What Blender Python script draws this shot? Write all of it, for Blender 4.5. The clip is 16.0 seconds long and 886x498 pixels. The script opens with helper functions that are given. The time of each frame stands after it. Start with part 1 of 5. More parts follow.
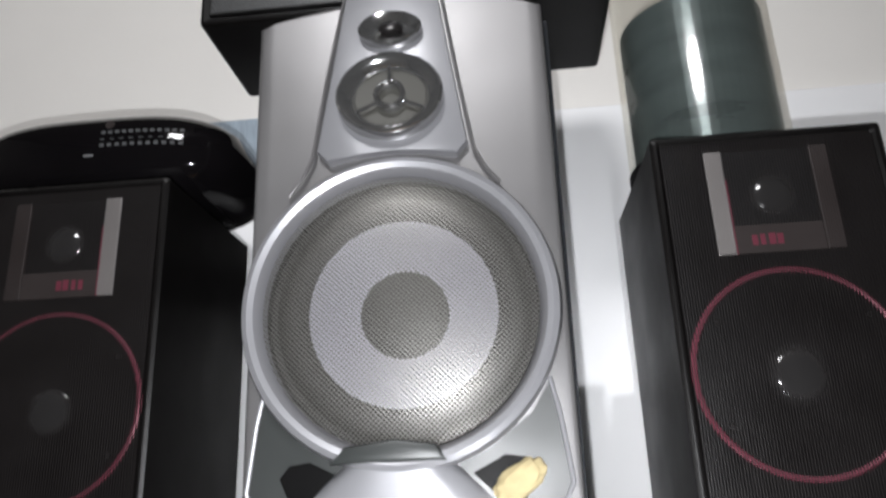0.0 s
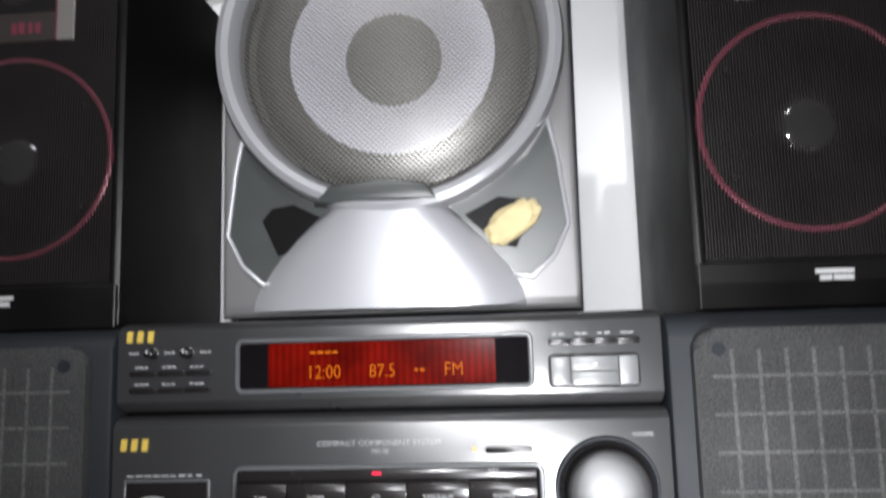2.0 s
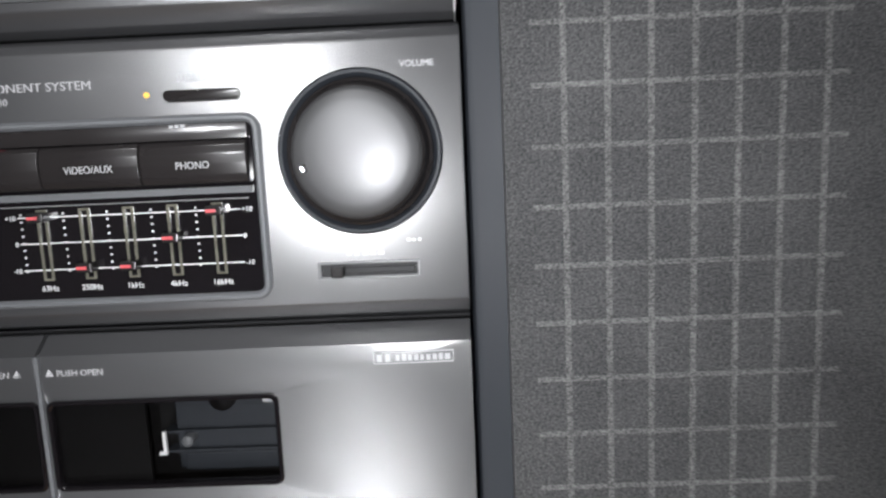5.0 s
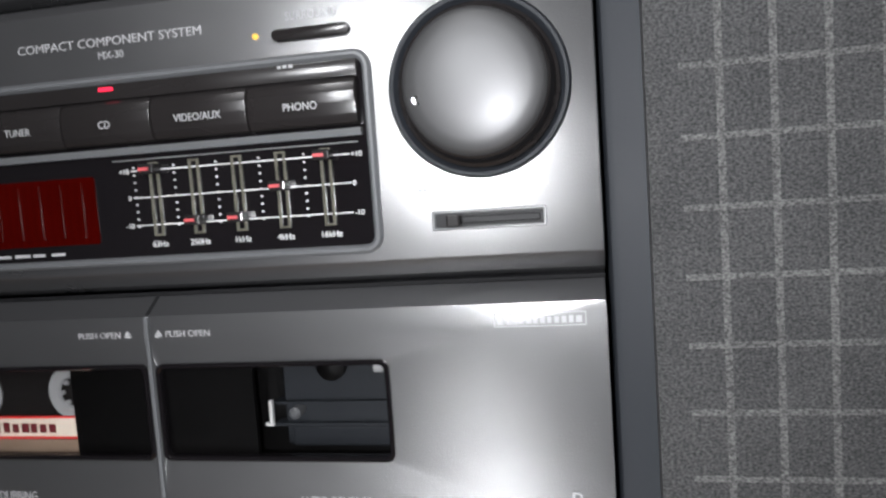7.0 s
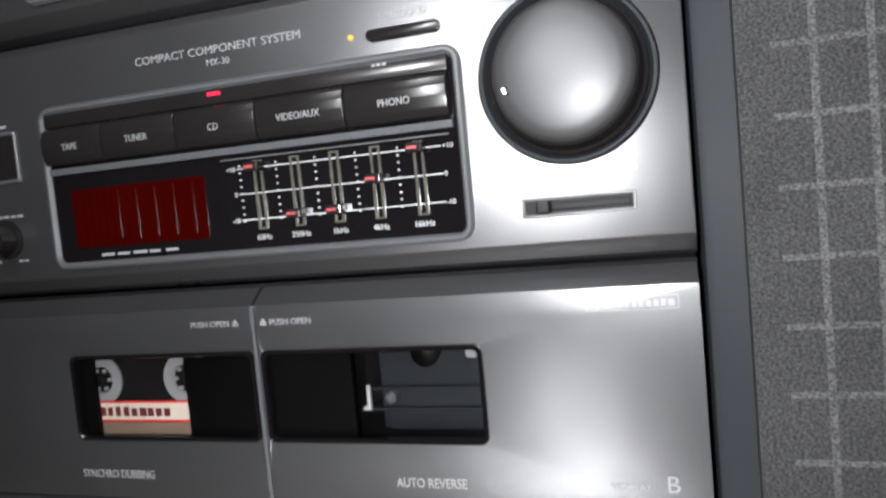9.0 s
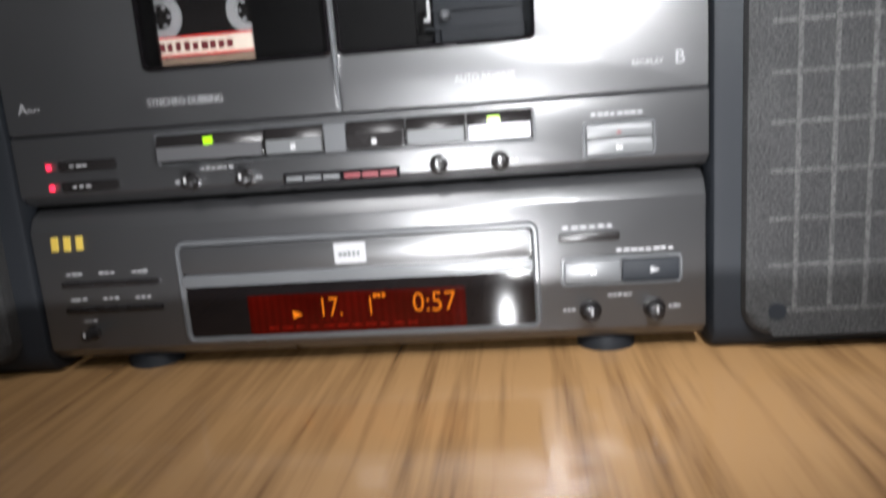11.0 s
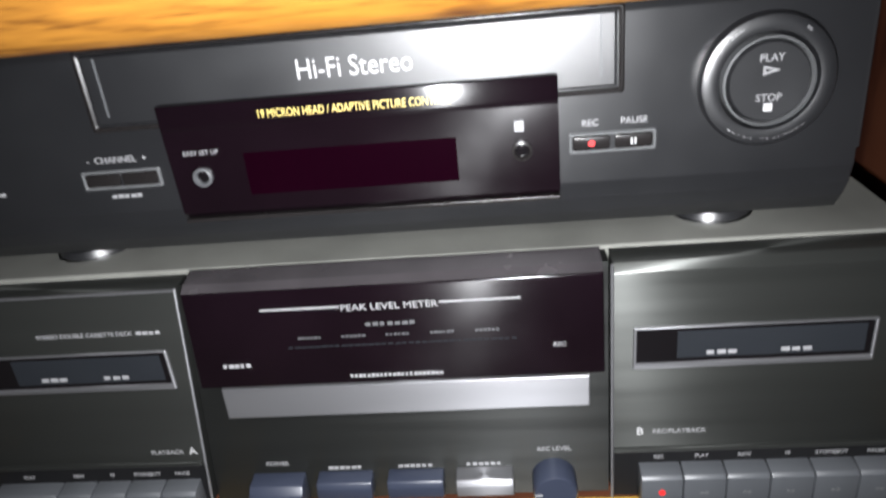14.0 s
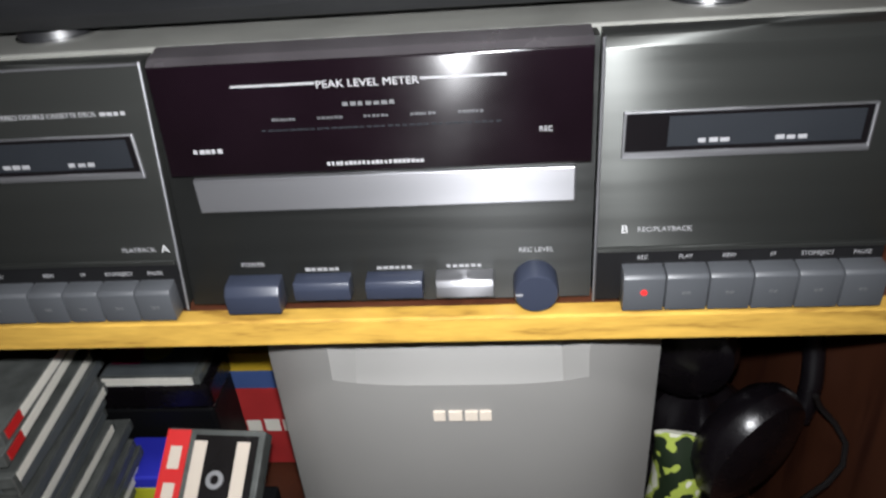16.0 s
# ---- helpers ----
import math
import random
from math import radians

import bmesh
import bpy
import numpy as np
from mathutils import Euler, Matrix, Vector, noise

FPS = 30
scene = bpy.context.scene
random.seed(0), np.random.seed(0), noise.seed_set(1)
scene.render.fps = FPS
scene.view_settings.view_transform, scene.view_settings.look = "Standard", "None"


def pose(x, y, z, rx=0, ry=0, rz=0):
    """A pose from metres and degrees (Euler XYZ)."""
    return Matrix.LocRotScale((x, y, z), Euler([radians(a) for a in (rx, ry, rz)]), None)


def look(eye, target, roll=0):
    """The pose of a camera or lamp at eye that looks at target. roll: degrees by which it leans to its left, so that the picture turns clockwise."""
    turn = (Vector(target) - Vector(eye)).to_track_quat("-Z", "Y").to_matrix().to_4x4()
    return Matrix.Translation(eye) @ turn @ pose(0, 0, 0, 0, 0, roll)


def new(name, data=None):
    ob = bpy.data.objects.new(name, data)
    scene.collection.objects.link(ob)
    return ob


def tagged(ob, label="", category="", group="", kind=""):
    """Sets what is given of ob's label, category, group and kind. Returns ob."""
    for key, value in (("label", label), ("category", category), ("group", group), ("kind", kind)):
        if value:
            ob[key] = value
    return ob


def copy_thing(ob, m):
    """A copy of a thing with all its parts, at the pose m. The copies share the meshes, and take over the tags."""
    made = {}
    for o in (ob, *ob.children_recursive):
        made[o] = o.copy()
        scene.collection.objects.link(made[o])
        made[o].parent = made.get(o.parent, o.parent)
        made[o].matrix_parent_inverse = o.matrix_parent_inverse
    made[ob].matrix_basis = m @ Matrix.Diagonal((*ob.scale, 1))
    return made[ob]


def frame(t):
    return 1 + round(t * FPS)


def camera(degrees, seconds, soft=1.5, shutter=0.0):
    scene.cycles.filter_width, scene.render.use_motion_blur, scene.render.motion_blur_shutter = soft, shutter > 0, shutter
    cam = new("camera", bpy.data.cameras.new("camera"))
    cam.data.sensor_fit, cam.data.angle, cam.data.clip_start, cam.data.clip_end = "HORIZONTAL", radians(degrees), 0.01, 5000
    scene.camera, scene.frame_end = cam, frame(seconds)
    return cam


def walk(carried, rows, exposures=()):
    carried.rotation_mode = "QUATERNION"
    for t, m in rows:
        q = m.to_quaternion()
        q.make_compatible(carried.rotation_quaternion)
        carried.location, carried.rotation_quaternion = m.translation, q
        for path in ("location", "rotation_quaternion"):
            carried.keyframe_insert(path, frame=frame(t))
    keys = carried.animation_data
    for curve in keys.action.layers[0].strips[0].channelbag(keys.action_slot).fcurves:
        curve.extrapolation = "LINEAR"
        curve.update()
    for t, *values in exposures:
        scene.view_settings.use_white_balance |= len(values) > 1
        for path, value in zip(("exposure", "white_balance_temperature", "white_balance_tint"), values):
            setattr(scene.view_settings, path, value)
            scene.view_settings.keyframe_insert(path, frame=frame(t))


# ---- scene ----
cam = camera(63.1, 16.0, soft=2.4, shutter=0.5)
PATH = [
    (0, (0.079, -0.47, 0.428), (-0.087, 1.423, 1.05), -2.3),
    (0.5, (0.083, -0.458, 0.415), (-0.074, 1.468, 0.933), -2.3),
    (1, (0.079, -0.449, 0.4), (-0.064, 1.491, 0.864), -2.3),
    (1.5, (0.069, -0.441, 0.376), (-0.085, 1.512, 0.775), -1.6),
    (2, (0.068, -0.424, 0.356), (-0.075, 1.555, 0.61), -1.6),
    (2.5, (0.1, -0.389, 0.357), (-0.044, 1.605, 0.323), -2.0),
    (3, (0.132, -0.35, 0.327), (0.001, 1.642, 0.202), -2.2),
    (3.5, (0.153, -0.32, 0.299), (0.073, 1.672, 0.138), -1.8),
    (4, (0.16, -0.295, 0.289), (0.165, 1.679, -0.031), -1.0),
    (4.2, (0.159, -0.289, 0.291), (0.206, 1.673, -0.092), -1.9),
    (6.3, (0.161, -0.219, 0.243), (-0.199, 1.743, 0.104), -3.2),
    (6.5, (0.161, -0.22, 0.25), (-0.231, 1.732, 0.056), -3.3),
    (7, (0.158, -0.231, 0.241), (-0.239, 1.722, 0.064), -4.0),
    (7.5, (0.158, -0.232, 0.247), (-0.389, 1.687, 0.117), -4.4),
    (8, (0.157, -0.231, 0.243), (-0.436, 1.674, 0.111), -5.2),
    (8.2, (0.157, -0.229, 0.244), (-0.469, 1.667, 0.114), -5.0),
    (10.3, (0.111, -0.302, 0.185), (-0.208, 1.659, -0.049), -5.1),
    (10.5, (0.093, -0.315, 0.173), (-0.139, 1.648, -0.128), -4.2),
    (11, (0.078, -0.328, 0.126), (-0.135, 1.617, -0.286), -4.4),
    (11.5, (0.071, -0.336, 0.086), (-0.134, 1.603, -0.36), -4.6),
    (12, (0.075, -0.345, 0.059), (-0.16, 1.578, -0.438), -4.8),
    (12.5, (0.079, -0.353, 0.044), (-0.151, 1.516, -0.63), -5.0),
    (13, (0.074, -0.361, 0.024), (-0.128, 1.483, -0.724), -5.5),
    (13.5, (0.076, -0.37, 0.008), (-0.115, 1.46, -0.777), -4.8),
    (14, (0.076, -0.375, -0.011), (-0.119, 1.427, -0.856), -6.0),
    (14.5, (0.076, -0.381, -0.023), (-0.129, 1.41, -0.89), -5.6),
    (15, (0.073, -0.385, -0.036), (-0.115, 1.382, -0.955), -4.6),
    (15.5, (0.074, -0.388, -0.054), (-0.132, 1.331, -1.055), -5.8),
    (16, (0.075, -0.389, -0.065), (-0.096, 1.303, -1.118), -4.7),
]
walk(cam, [(t, look(eye, aim, roll)) for t, eye, aim, roll in PATH],
     exposures=[(0, 0.05), (2, 0.1), (4.2, 0.1), (6.3, -0.1), (8.2, -0.1), (10.5, 0.2), (11.5, 0.45), (12, 0.2), (12.5, -0.15), (13, -0.35), (13.5, -0.35), (14, 0.3), (15, 0.28), (16, 0.4)])

# ---- light ----
world = bpy.data.worlds.new("room_air")
scene.world = world
world.use_nodes = True
world.node_tree.nodes["Background"].inputs[0].default_value = (0.9, 0.92, 1.0, 1)
world.node_tree.nodes["Background"].inputs[1].default_value = 0.004


def torch(name, place, aim, watts, spread):
    lamp = bpy.data.lights.new(name, "SPOT")
    lamp.energy, lamp.color, lamp.shadow_soft_size = watts, (0.95, 0.965, 1.0), 0.0045
    lamp.spot_size, lamp.spot_blend = radians(spread), 1.0
    ob = new(name, lamp)
    ob.matrix_world = look(place, aim)
    return ob


torch("phone_light", (0.065, -0.455, 0.410), (-0.05, 0.3, 0.71), 15.5, 128)
torch("phone_light", (0.148, -0.270, 0.236), (0.135, 0.1, 0.195), 9.3, 122)
torch("phone_light", (0.062, -0.340, 0.085), (0.060, 0.0, 0.010), 2.9, 74)
torch("phone_light", (0.075, -0.380, -0.045), (0.025, 0.0, -0.175), 14.0, 118)
ceiling_lamp = bpy.data.lights.new("ceiling_lamp", "AREA")
ceiling_lamp.energy, ceiling_lamp.size, ceiling_lamp.color = 29, 0.35, (0.98, 0.98, 1.0)
new("ceiling_lamp", ceiling_lamp).matrix_world = look((-0.15, -1.3, 1.86), (-0.1, 0.2, 0.6))


# ---- materials ----
def nodes_of(name):
    m = bpy.data.materials.new(name)
    m.use_nodes = True
    t = m.node_tree
    return m, t.nodes, t.links, t.nodes["Principled BSDF"]


def surface(name, colour, rough=0.5, metal=0.0, vary=0.12, scale=30.0, bump=0.05, grain=900.0, coat=0.0, stretch=(1, 1, 1), spec=0.5, rvary=0.12, brushed=0.0):
    """Base colour with broad stains, roughness wear and fine relief."""
    m, n, l, b = nodes_of(name)
    tc, mp = n.new("ShaderNodeTexCoord"), n.new("ShaderNodeMapping")
    mp.inputs["Scale"].default_value = stretch
    l.new(tc.outputs["Object"], mp.inputs[0])
    broad, fine = n.new("ShaderNodeTexNoise"), n.new("ShaderNodeTexNoise")
    broad.inputs["Scale"].default_value, broad.inputs["Detail"].default_value = scale, 6
    fine.inputs["Scale"].default_value, fine.inputs["Detail"].default_value = grain, 3
    l.new(mp.outputs[0], broad.inputs[0])
    l.new(mp.outputs[0], fine.inputs[0])
    ramp = n.new("ShaderNodeMix")
    ramp.data_type = "RGBA"
    ramp.inputs[6].default_value = tuple(max(0, c * (1 - vary)) for c in colour) + (1,)
    ramp.inputs[7].default_value = tuple(min(1, c * (1 + vary)) for c in colour) + (1,)
    l.new(broad.outputs[0], ramp.inputs[0])
    l.new(ramp.outputs[2], b.inputs["Base Color"])
    rr = n.new("ShaderNodeMapRange")
    rr.inputs[3].default_value, rr.inputs[4].default_value = max(0.02, rough - rvary), min(1, rough + rvary)
    l.new(broad.outputs[0], rr.inputs[0])
    l.new(rr.outputs[0], b.inputs["Roughness"])
    bp = n.new("ShaderNodeBump")
    bp.inputs["Strength"].default_value, bp.inputs["Distance"].default_value = bump, 0.0005
    l.new(fine.outputs[0], bp.inputs["Height"])
    l.new(bp.outputs[0], b.inputs["Normal"])
    b.inputs["Metallic"].default_value = metal
    b.inputs["Coat Weight"].default_value = coat
    b.inputs["Specular IOR Level"].default_value = spec
    if brushed:
        tan = n.new("ShaderNodeTangent")
        tan.direction_type, tan.axis = "RADIAL", "Z"
        l.new(tan.outputs[0], b.inputs["Tangent"])
        b.inputs["Anisotropic"].default_value, b.inputs["Anisotropic Rotation"].default_value = brushed, 0.25
    return m


def glow(name, colour, strength):
    m, n, l, b = nodes_of(name)
    b.inputs["Base Color"].default_value = tuple(c * 0.03 for c in colour) + (1,)
    b.inputs["Roughness"].default_value, b.inputs["Specular IOR Level"].default_value = 0.12, 0.3
    b.inputs["Emission Color"].default_value = colour + (1,)
    b.inputs["Emission Strength"].default_value = strength
    return m


def cells(name, colour, strength, pitch):
    """A lit display: upright cells of uneven brightness."""
    m = glow(name, colour, strength)
    n, l, b = m.node_tree.nodes, m.node_tree.links, m.node_tree.nodes["Principled BSDF"]
    tc, wv, nz = n.new("ShaderNodeTexCoord"), n.new("ShaderNodeTexWave"), n.new("ShaderNodeTexNoise")
    wv.wave_type, wv.bands_direction = "BANDS", "X"
    wv.inputs["Scale"].default_value, wv.inputs["Distortion"].default_value = 0.314 / pitch, 0.0
    nz.inputs["Scale"].default_value, nz.inputs["Detail"].default_value = 45, 3
    l.new(tc.outputs["Object"], wv.inputs[0])
    l.new(tc.outputs["Object"], nz.inputs[0])
    a, c = n.new("ShaderNodeMapRange"), n.new("ShaderNodeMapRange")
    a.inputs[3].default_value, a.inputs[4].default_value = 0.65, 1.1
    c.inputs[1].default_value, c.inputs[2].default_value, c.inputs[3].default_value, c.inputs[4].default_value = 0.3, 0.7, 0.35 * strength, 1.3 * strength
    l.new(wv.outputs["Fac"], a.inputs[0])
    l.new(nz.outputs[0], c.inputs[0])
    mu = n.new("ShaderNodeMath")
    mu.operation = "MULTIPLY"
    l.new(a.outputs[0], mu.inputs[0])
    l.new(c.outputs[0], mu.inputs[1])
    l.new(mu.outputs[0], b.inputs["Emission Strength"])
    return m


def clear(name, tint, gloss=0.12, rough=0.05):
    """A thin see-through plastic pane."""
    m, n, l, b = nodes_of(name)
    tr, gl, mix = n.new("ShaderNodeBsdfTransparent"), n.new("ShaderNodeBsdfGlossy"), n.new("ShaderNodeMixShader")
    tr.inputs[0].default_value = tint + (1,)
    gl.inputs["Roughness"].default_value = rough
    mix.inputs[0].default_value = gloss
    l.new(tr.outputs[0], mix.inputs[1])
    l.new(gl.outputs[0], mix.inputs[2])
    l.new(mix.outputs[0], n["Material Output"].inputs[0])
    return m


def perforated(name, colour, pitch, metal, hole, axis_scale=(1, 1, 1)):
    """Sheet with a regular pattern of small holes."""
    m, n, l, b = nodes_of(name)
    tc, mp = n.new("ShaderNodeTexCoord"), n.new("ShaderNodeMapping")
    mp.inputs["Rotation"].default_value = (0, radians(45), 0)
    mp.inputs["Scale"].default_value = tuple(a / pitch for a in axis_scale)
    l.new(tc.outputs["Object"], mp.inputs[0])
    sep = n.new("ShaderNodeSeparateXYZ")
    l.new(mp.outputs[0], sep.inputs[0])
    out = []
    for k in (0, 2):
        f, a, s2 = n.new("ShaderNodeMath"), n.new("ShaderNodeMath"), n.new("ShaderNodeMath")
        f.operation, a.operation, s2.operation = "FRACT", "SUBTRACT", "POWER"
        a.inputs[1].default_value, s2.inputs[1].default_value = 0.5, 2
        l.new(sep.outputs[k], f.inputs[0])
        l.new(f.outputs[0], a.inputs[0])
        l.new(a.outputs[0], s2.inputs[0])
        out.append(s2)
    add, less = n.new("ShaderNodeMath"), n.new("ShaderNodeMath")
    less.operation = "LESS_THAN"
    less.inputs[1].default_value = hole * hole
    l.new(out[0].outputs[0], add.inputs[0])
    l.new(out[1].outputs[0], add.inputs[1])
    l.new(add.outputs[0], less.inputs[0])
    tr, mix = n.new("ShaderNodeBsdfTransparent"), n.new("ShaderNodeMixShader")
    l.new(less.outputs[0], mix.inputs[0])
    l.new(b.outputs[0], mix.inputs[1])
    l.new(tr.outputs[0], mix.inputs[2])
    l.new(mix.outputs[0], n["Material Output"].inputs[0])
    b.inputs["Base Color"].default_value = colour + (1,)
    b.inputs["Metallic"].default_value = metal
    b.inputs["Roughness"].default_value = 0.4
    return m


def speckled(name, dark, light, scale):
    """Woven cloth of dark and pale threads."""
    m, n, l, b = nodes_of(name)
    tc, mp = n.new("ShaderNodeTexCoord"), n.new("ShaderNodeMapping")
    mp.inputs["Scale"].default_value = (0.85, 1, 1.15)
    nz, fade, ramp = n.new("ShaderNodeTexNoise"), n.new("ShaderNodeTexNoise"), n.new("ShaderNodeMapRange")
    nz.inputs["Scale"].default_value, nz.inputs["Detail"].default_value = scale, 3
    fade.inputs["Scale"].default_value, fade.inputs["Detail"].default_value = 25, 3
    l.new(tc.outputs["Object"], mp.inputs[0])
    l.new(mp.outputs[0], nz.inputs[0])
    l.new(tc.outputs["Object"], fade.inputs[0])
    add = n.new("ShaderNodeMath")
    add.operation = "MULTIPLY_ADD"
    add.inputs[1].default_value, add.inputs[2].default_value = 0.25, -0.125
    l.new(fade.outputs[0], add.inputs[0])
    both = n.new("ShaderNodeMath")
    l.new(nz.outputs[0], both.inputs[0])
    l.new(add.outputs[0], both.inputs[1])
    ramp.inputs[1].default_value, ramp.inputs[2].default_value = 0.36, 0.68
    l.new(both.outputs[0], ramp.inputs[0])
    mix = n.new("ShaderNodeMix")
    mix.data_type = "RGBA"
    mix.inputs[6].default_value, mix.inputs[7].default_value = dark + (1,), light + (1,)
    l.new(ramp.outputs[0], mix.inputs[0])
    l.new(mix.outputs[2], b.inputs["Base Color"])
    bp = n.new("ShaderNodeBump")
    bp.inputs["Strength"].default_value, bp.inputs["Distance"].default_value = 0.9, 0.0005
    l.new(nz.outputs[0], bp.inputs["Height"])
    l.new(bp.outputs[0], b.inputs["Normal"])
    b.inputs["Roughness"].default_value, b.inputs["Specular IOR Level"].default_value = 0.9, 0.2
    return m


def wood(name, dark, light, rough, scale, stretch, coat=0.0, bump=0.1, lo=0.30, hi=0.62):
    """Long streaky grain with dark veins, stretched along one axis."""
    m, n, l, b = nodes_of(name)
    tc, mp = n.new("ShaderNodeTexCoord"), n.new("ShaderNodeMapping")
    mp.inputs["Scale"].default_value = stretch
    l.new(tc.outputs["Object"], mp.inputs[0])
    a, c = n.new("ShaderNodeTexNoise"), n.new("ShaderNodeTexNoise")
    a.inputs["Scale"].default_value, a.inputs["Detail"].default_value, a.inputs["Distortion"].default_value = scale, 4, 0.35
    c.inputs["Scale"].default_value, c.inputs["Detail"].default_value = scale * 5, 4
    l.new(mp.outputs[0], a.inputs[0])
    l.new(mp.outputs[0], c.inputs[0])
    ramp = n.new("ShaderNodeValToRGB")
    e = ramp.color_ramp.elements
    e[0].position, e[0].color = lo, dark + (1,)
    e[1].position, e[1].color = hi, light + (1,)
    mid = ramp.color_ramp.elements.new(lo * 0.56 + hi * 0.44)
    mid.color = tuple(0.35 * d + 0.65 * q for d, q in zip(dark, light)) + (1,)
    mixv = n.new("ShaderNodeMix")
    mixv.data_type = "FLOAT"
    mixv.inputs[0].default_value = 0.3
    l.new(a.outputs[0], mixv.inputs[2])
    l.new(c.outputs[0], mixv.inputs[3])
    l.new(mixv.outputs[0], ramp.inputs[0])
    l.new(ramp.outputs[0], b.inputs["Base Color"])
    bp = n.new("ShaderNodeBump")
    bp.inputs["Strength"].default_value, bp.inputs["Distance"].default_value = bump, 0.0006
    l.new(c.outputs[0], bp.inputs["Height"])
    l.new(bp.outputs[0], b.inputs["Normal"])
    b.inputs["Roughness"].default_value = rough
    b.inputs["Coat Weight"].default_value = coat
    b.inputs["Coat Roughness"].default_value = 0.08
    return m


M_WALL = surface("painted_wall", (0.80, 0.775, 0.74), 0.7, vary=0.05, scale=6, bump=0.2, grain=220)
# room dimness put into the colour, so black gloss reflects little
M_ROOM = surface("unlit_room_tone", (0.10, 0.095, 0.09), 0.8, vary=0.1, scale=4)
M_BOARD = surface("white_board", (0.88, 0.88, 0.89), 0.45, vary=0.03, scale=9, bump=0.04)
# floor colour lowered too, for the same unlit room
M_FLOOR = surface("unlit_floor_tone", (0.10, 0.085, 0.07), 0.6, vary=0.2, scale=4)
M_UNIT = surface("grey_plastic", (0.0225, 0.0225, 0.0235), 0.30, rvary=0.08, vary=0.14, scale=16, bump=0.16, grain=1800, spec=1.0)
M_UNIT_DARK = surface("dark_grey_plastic", (0.0105, 0.0120, 0.0145), 0.55, vary=0.15, scale=22, bump=0.12, grain=1600, spec=0.14)
M_BEZEL = surface("bezel_plastic", (0.062, 0.064, 0.067), 0.34, vary=0.08, scale=30)
M_BLACK = surface("black_gloss", (0.004, 0.0035, 0.004), 0.045, vary=0.3, scale=20, bump=0.012, rvary=0.03, spec=0.4)
M_PURPLE = surface("smoked_panel", (0.0032, 0.0015, 0.0026), 0.22, vary=0.4, scale=25, bump=0.02, rvary=0.09, brushed=0.9)
M_MATT = surface("black_matt", (0.004, 0.004, 0.0045), 0.6, vary=0.25, scale=25, bump=0.2, spec=0.2)
# near-black that paints the shade inside hollows
M_SHADE = surface("shade_black", (0.0012, 0.0011, 0.0012), 0.5, vary=0.3, scale=25, spec=0.1)
M_VCR = surface("black_plastic", (0.0078, 0.0080, 0.0090), 0.36, vary=0.15, scale=20, bump=0.12, grain=2000, spec=0.8)
M_DECK = surface("charcoal_brushed", (0.048, 0.050, 0.047), 0.42, metal=0.75, vary=0.15, scale=30, bump=0.08, grain=500, stretch=(0.15, 1, 3), brushed=0.85)
M_DUST = surface("dusty_black_metal", (0.105, 0.105, 0.094), 0.75, vary=0.55, scale=22, bump=0.3, grain=600)
M_SILVER = surface("silver_paint", (0.165, 0.161, 0.162), 0.36, metal=0.45, vary=0.05, scale=12, bump=0.05, grain=2500)
M_SILVER_LT = surface("light_silver_paint", (0.28, 0.28, 0.295), 0.33, metal=0.35, vary=0.04, scale=12, bump=0.04, grain=2500)
M_CHROME = surface("chrome", (0.80, 0.80, 0.80), 0.12, metal=1.0, vary=0.04, rvary=0.06)
M_GLOSSY = surface("glossy_silver", (0.50, 0.50, 0.50), 0.10, metal=0.92, vary=0.06, rvary=0.04, coat=0.3)
M_STEEL = surface("steel_strip", (0.22, 0.22, 0.23), 0.42, metal=0.8, vary=0.08, scale=40, stretch=(0.1, 1, 1), brushed=0.8)
M_GREYGREEN = surface("port_plastic", (0.024, 0.027, 0.026), 0.40, vary=0.12, scale=25)
M_CONE = surface("cone_paper", (0.42, 0.41, 0.46), 0.5, vary=0.08, scale=30)
M_SURROUND = surface("rubber_surround", (0.03, 0.028, 0.024), 0.6, vary=0.2, scale=30)
M_CAP = surface("dust_cap", (0.055, 0.053, 0.046), 0.6, vary=0.1)
M_MESH = perforated("woofer_mesh", (0.17, 0.165, 0.155), 0.0025, 0.6, 0.41)
M_CLOTH = speckled("speaker_cloth", (0.0125, 0.0125, 0.013), (0.046, 0.046, 0.046), 1250)
# paler copy of the cloth, for light caught along the ribs
M_RIB = speckled("lit_cloth_over_rib", (0.024, 0.024, 0.024), (0.090, 0.090, 0.088), 1250)
M_SPKBLACK = surface("black_vinyl", (0.0034, 0.0029, 0.0028), 0.4, vary=0.3, scale=20, bump=0.25, grain=700, spec=0.25)
M_GRILLE = surface("black_grille", (0.0025, 0.0024, 0.0025), 0.45, vary=0.2, scale=30)
M_RIBS = surface("black_rib", (0.0140, 0.0120, 0.0118), 0.42, vary=0.2, scale=30, spec=0.4)
M_PINK = surface("red_ring", (0.150, 0.034, 0.052), 0.3, metal=0.3, vary=0.3, scale=25)
# lit and shaded tones of the ribbed bars
M_BARS = surface("ribbed_lit", (0.22, 0.205, 0.20), 0.4, metal=0.5, vary=0.1)
M_BARS_DIM = surface("ribbed_shaded", (0.036, 0.029, 0.028), 0.4, metal=0.3, vary=0.2)
M_TABLE = wood("laminate_wood", (0.085, 0.036, 0.012), (0.34, 0.195, 0.085), 0.15, 9, (9, 0.40, 9), coat=0.4, bump=0.03, lo=0.30, hi=0.54)
M_EDGE = wood("varnished_edge", (0.042, 0.011, 0.003), (0.255, 0.110, 0.016), 0.28, 15, (0.9, 4, 9), coat=0.75, bump=0.14, lo=0.33, hi=0.64)
M_PALE = wood("pale_edge_band", (0.10, 0.065, 0.04), (0.22, 0.155, 0.10), 0.5, 20, (0.4, 4, 4))
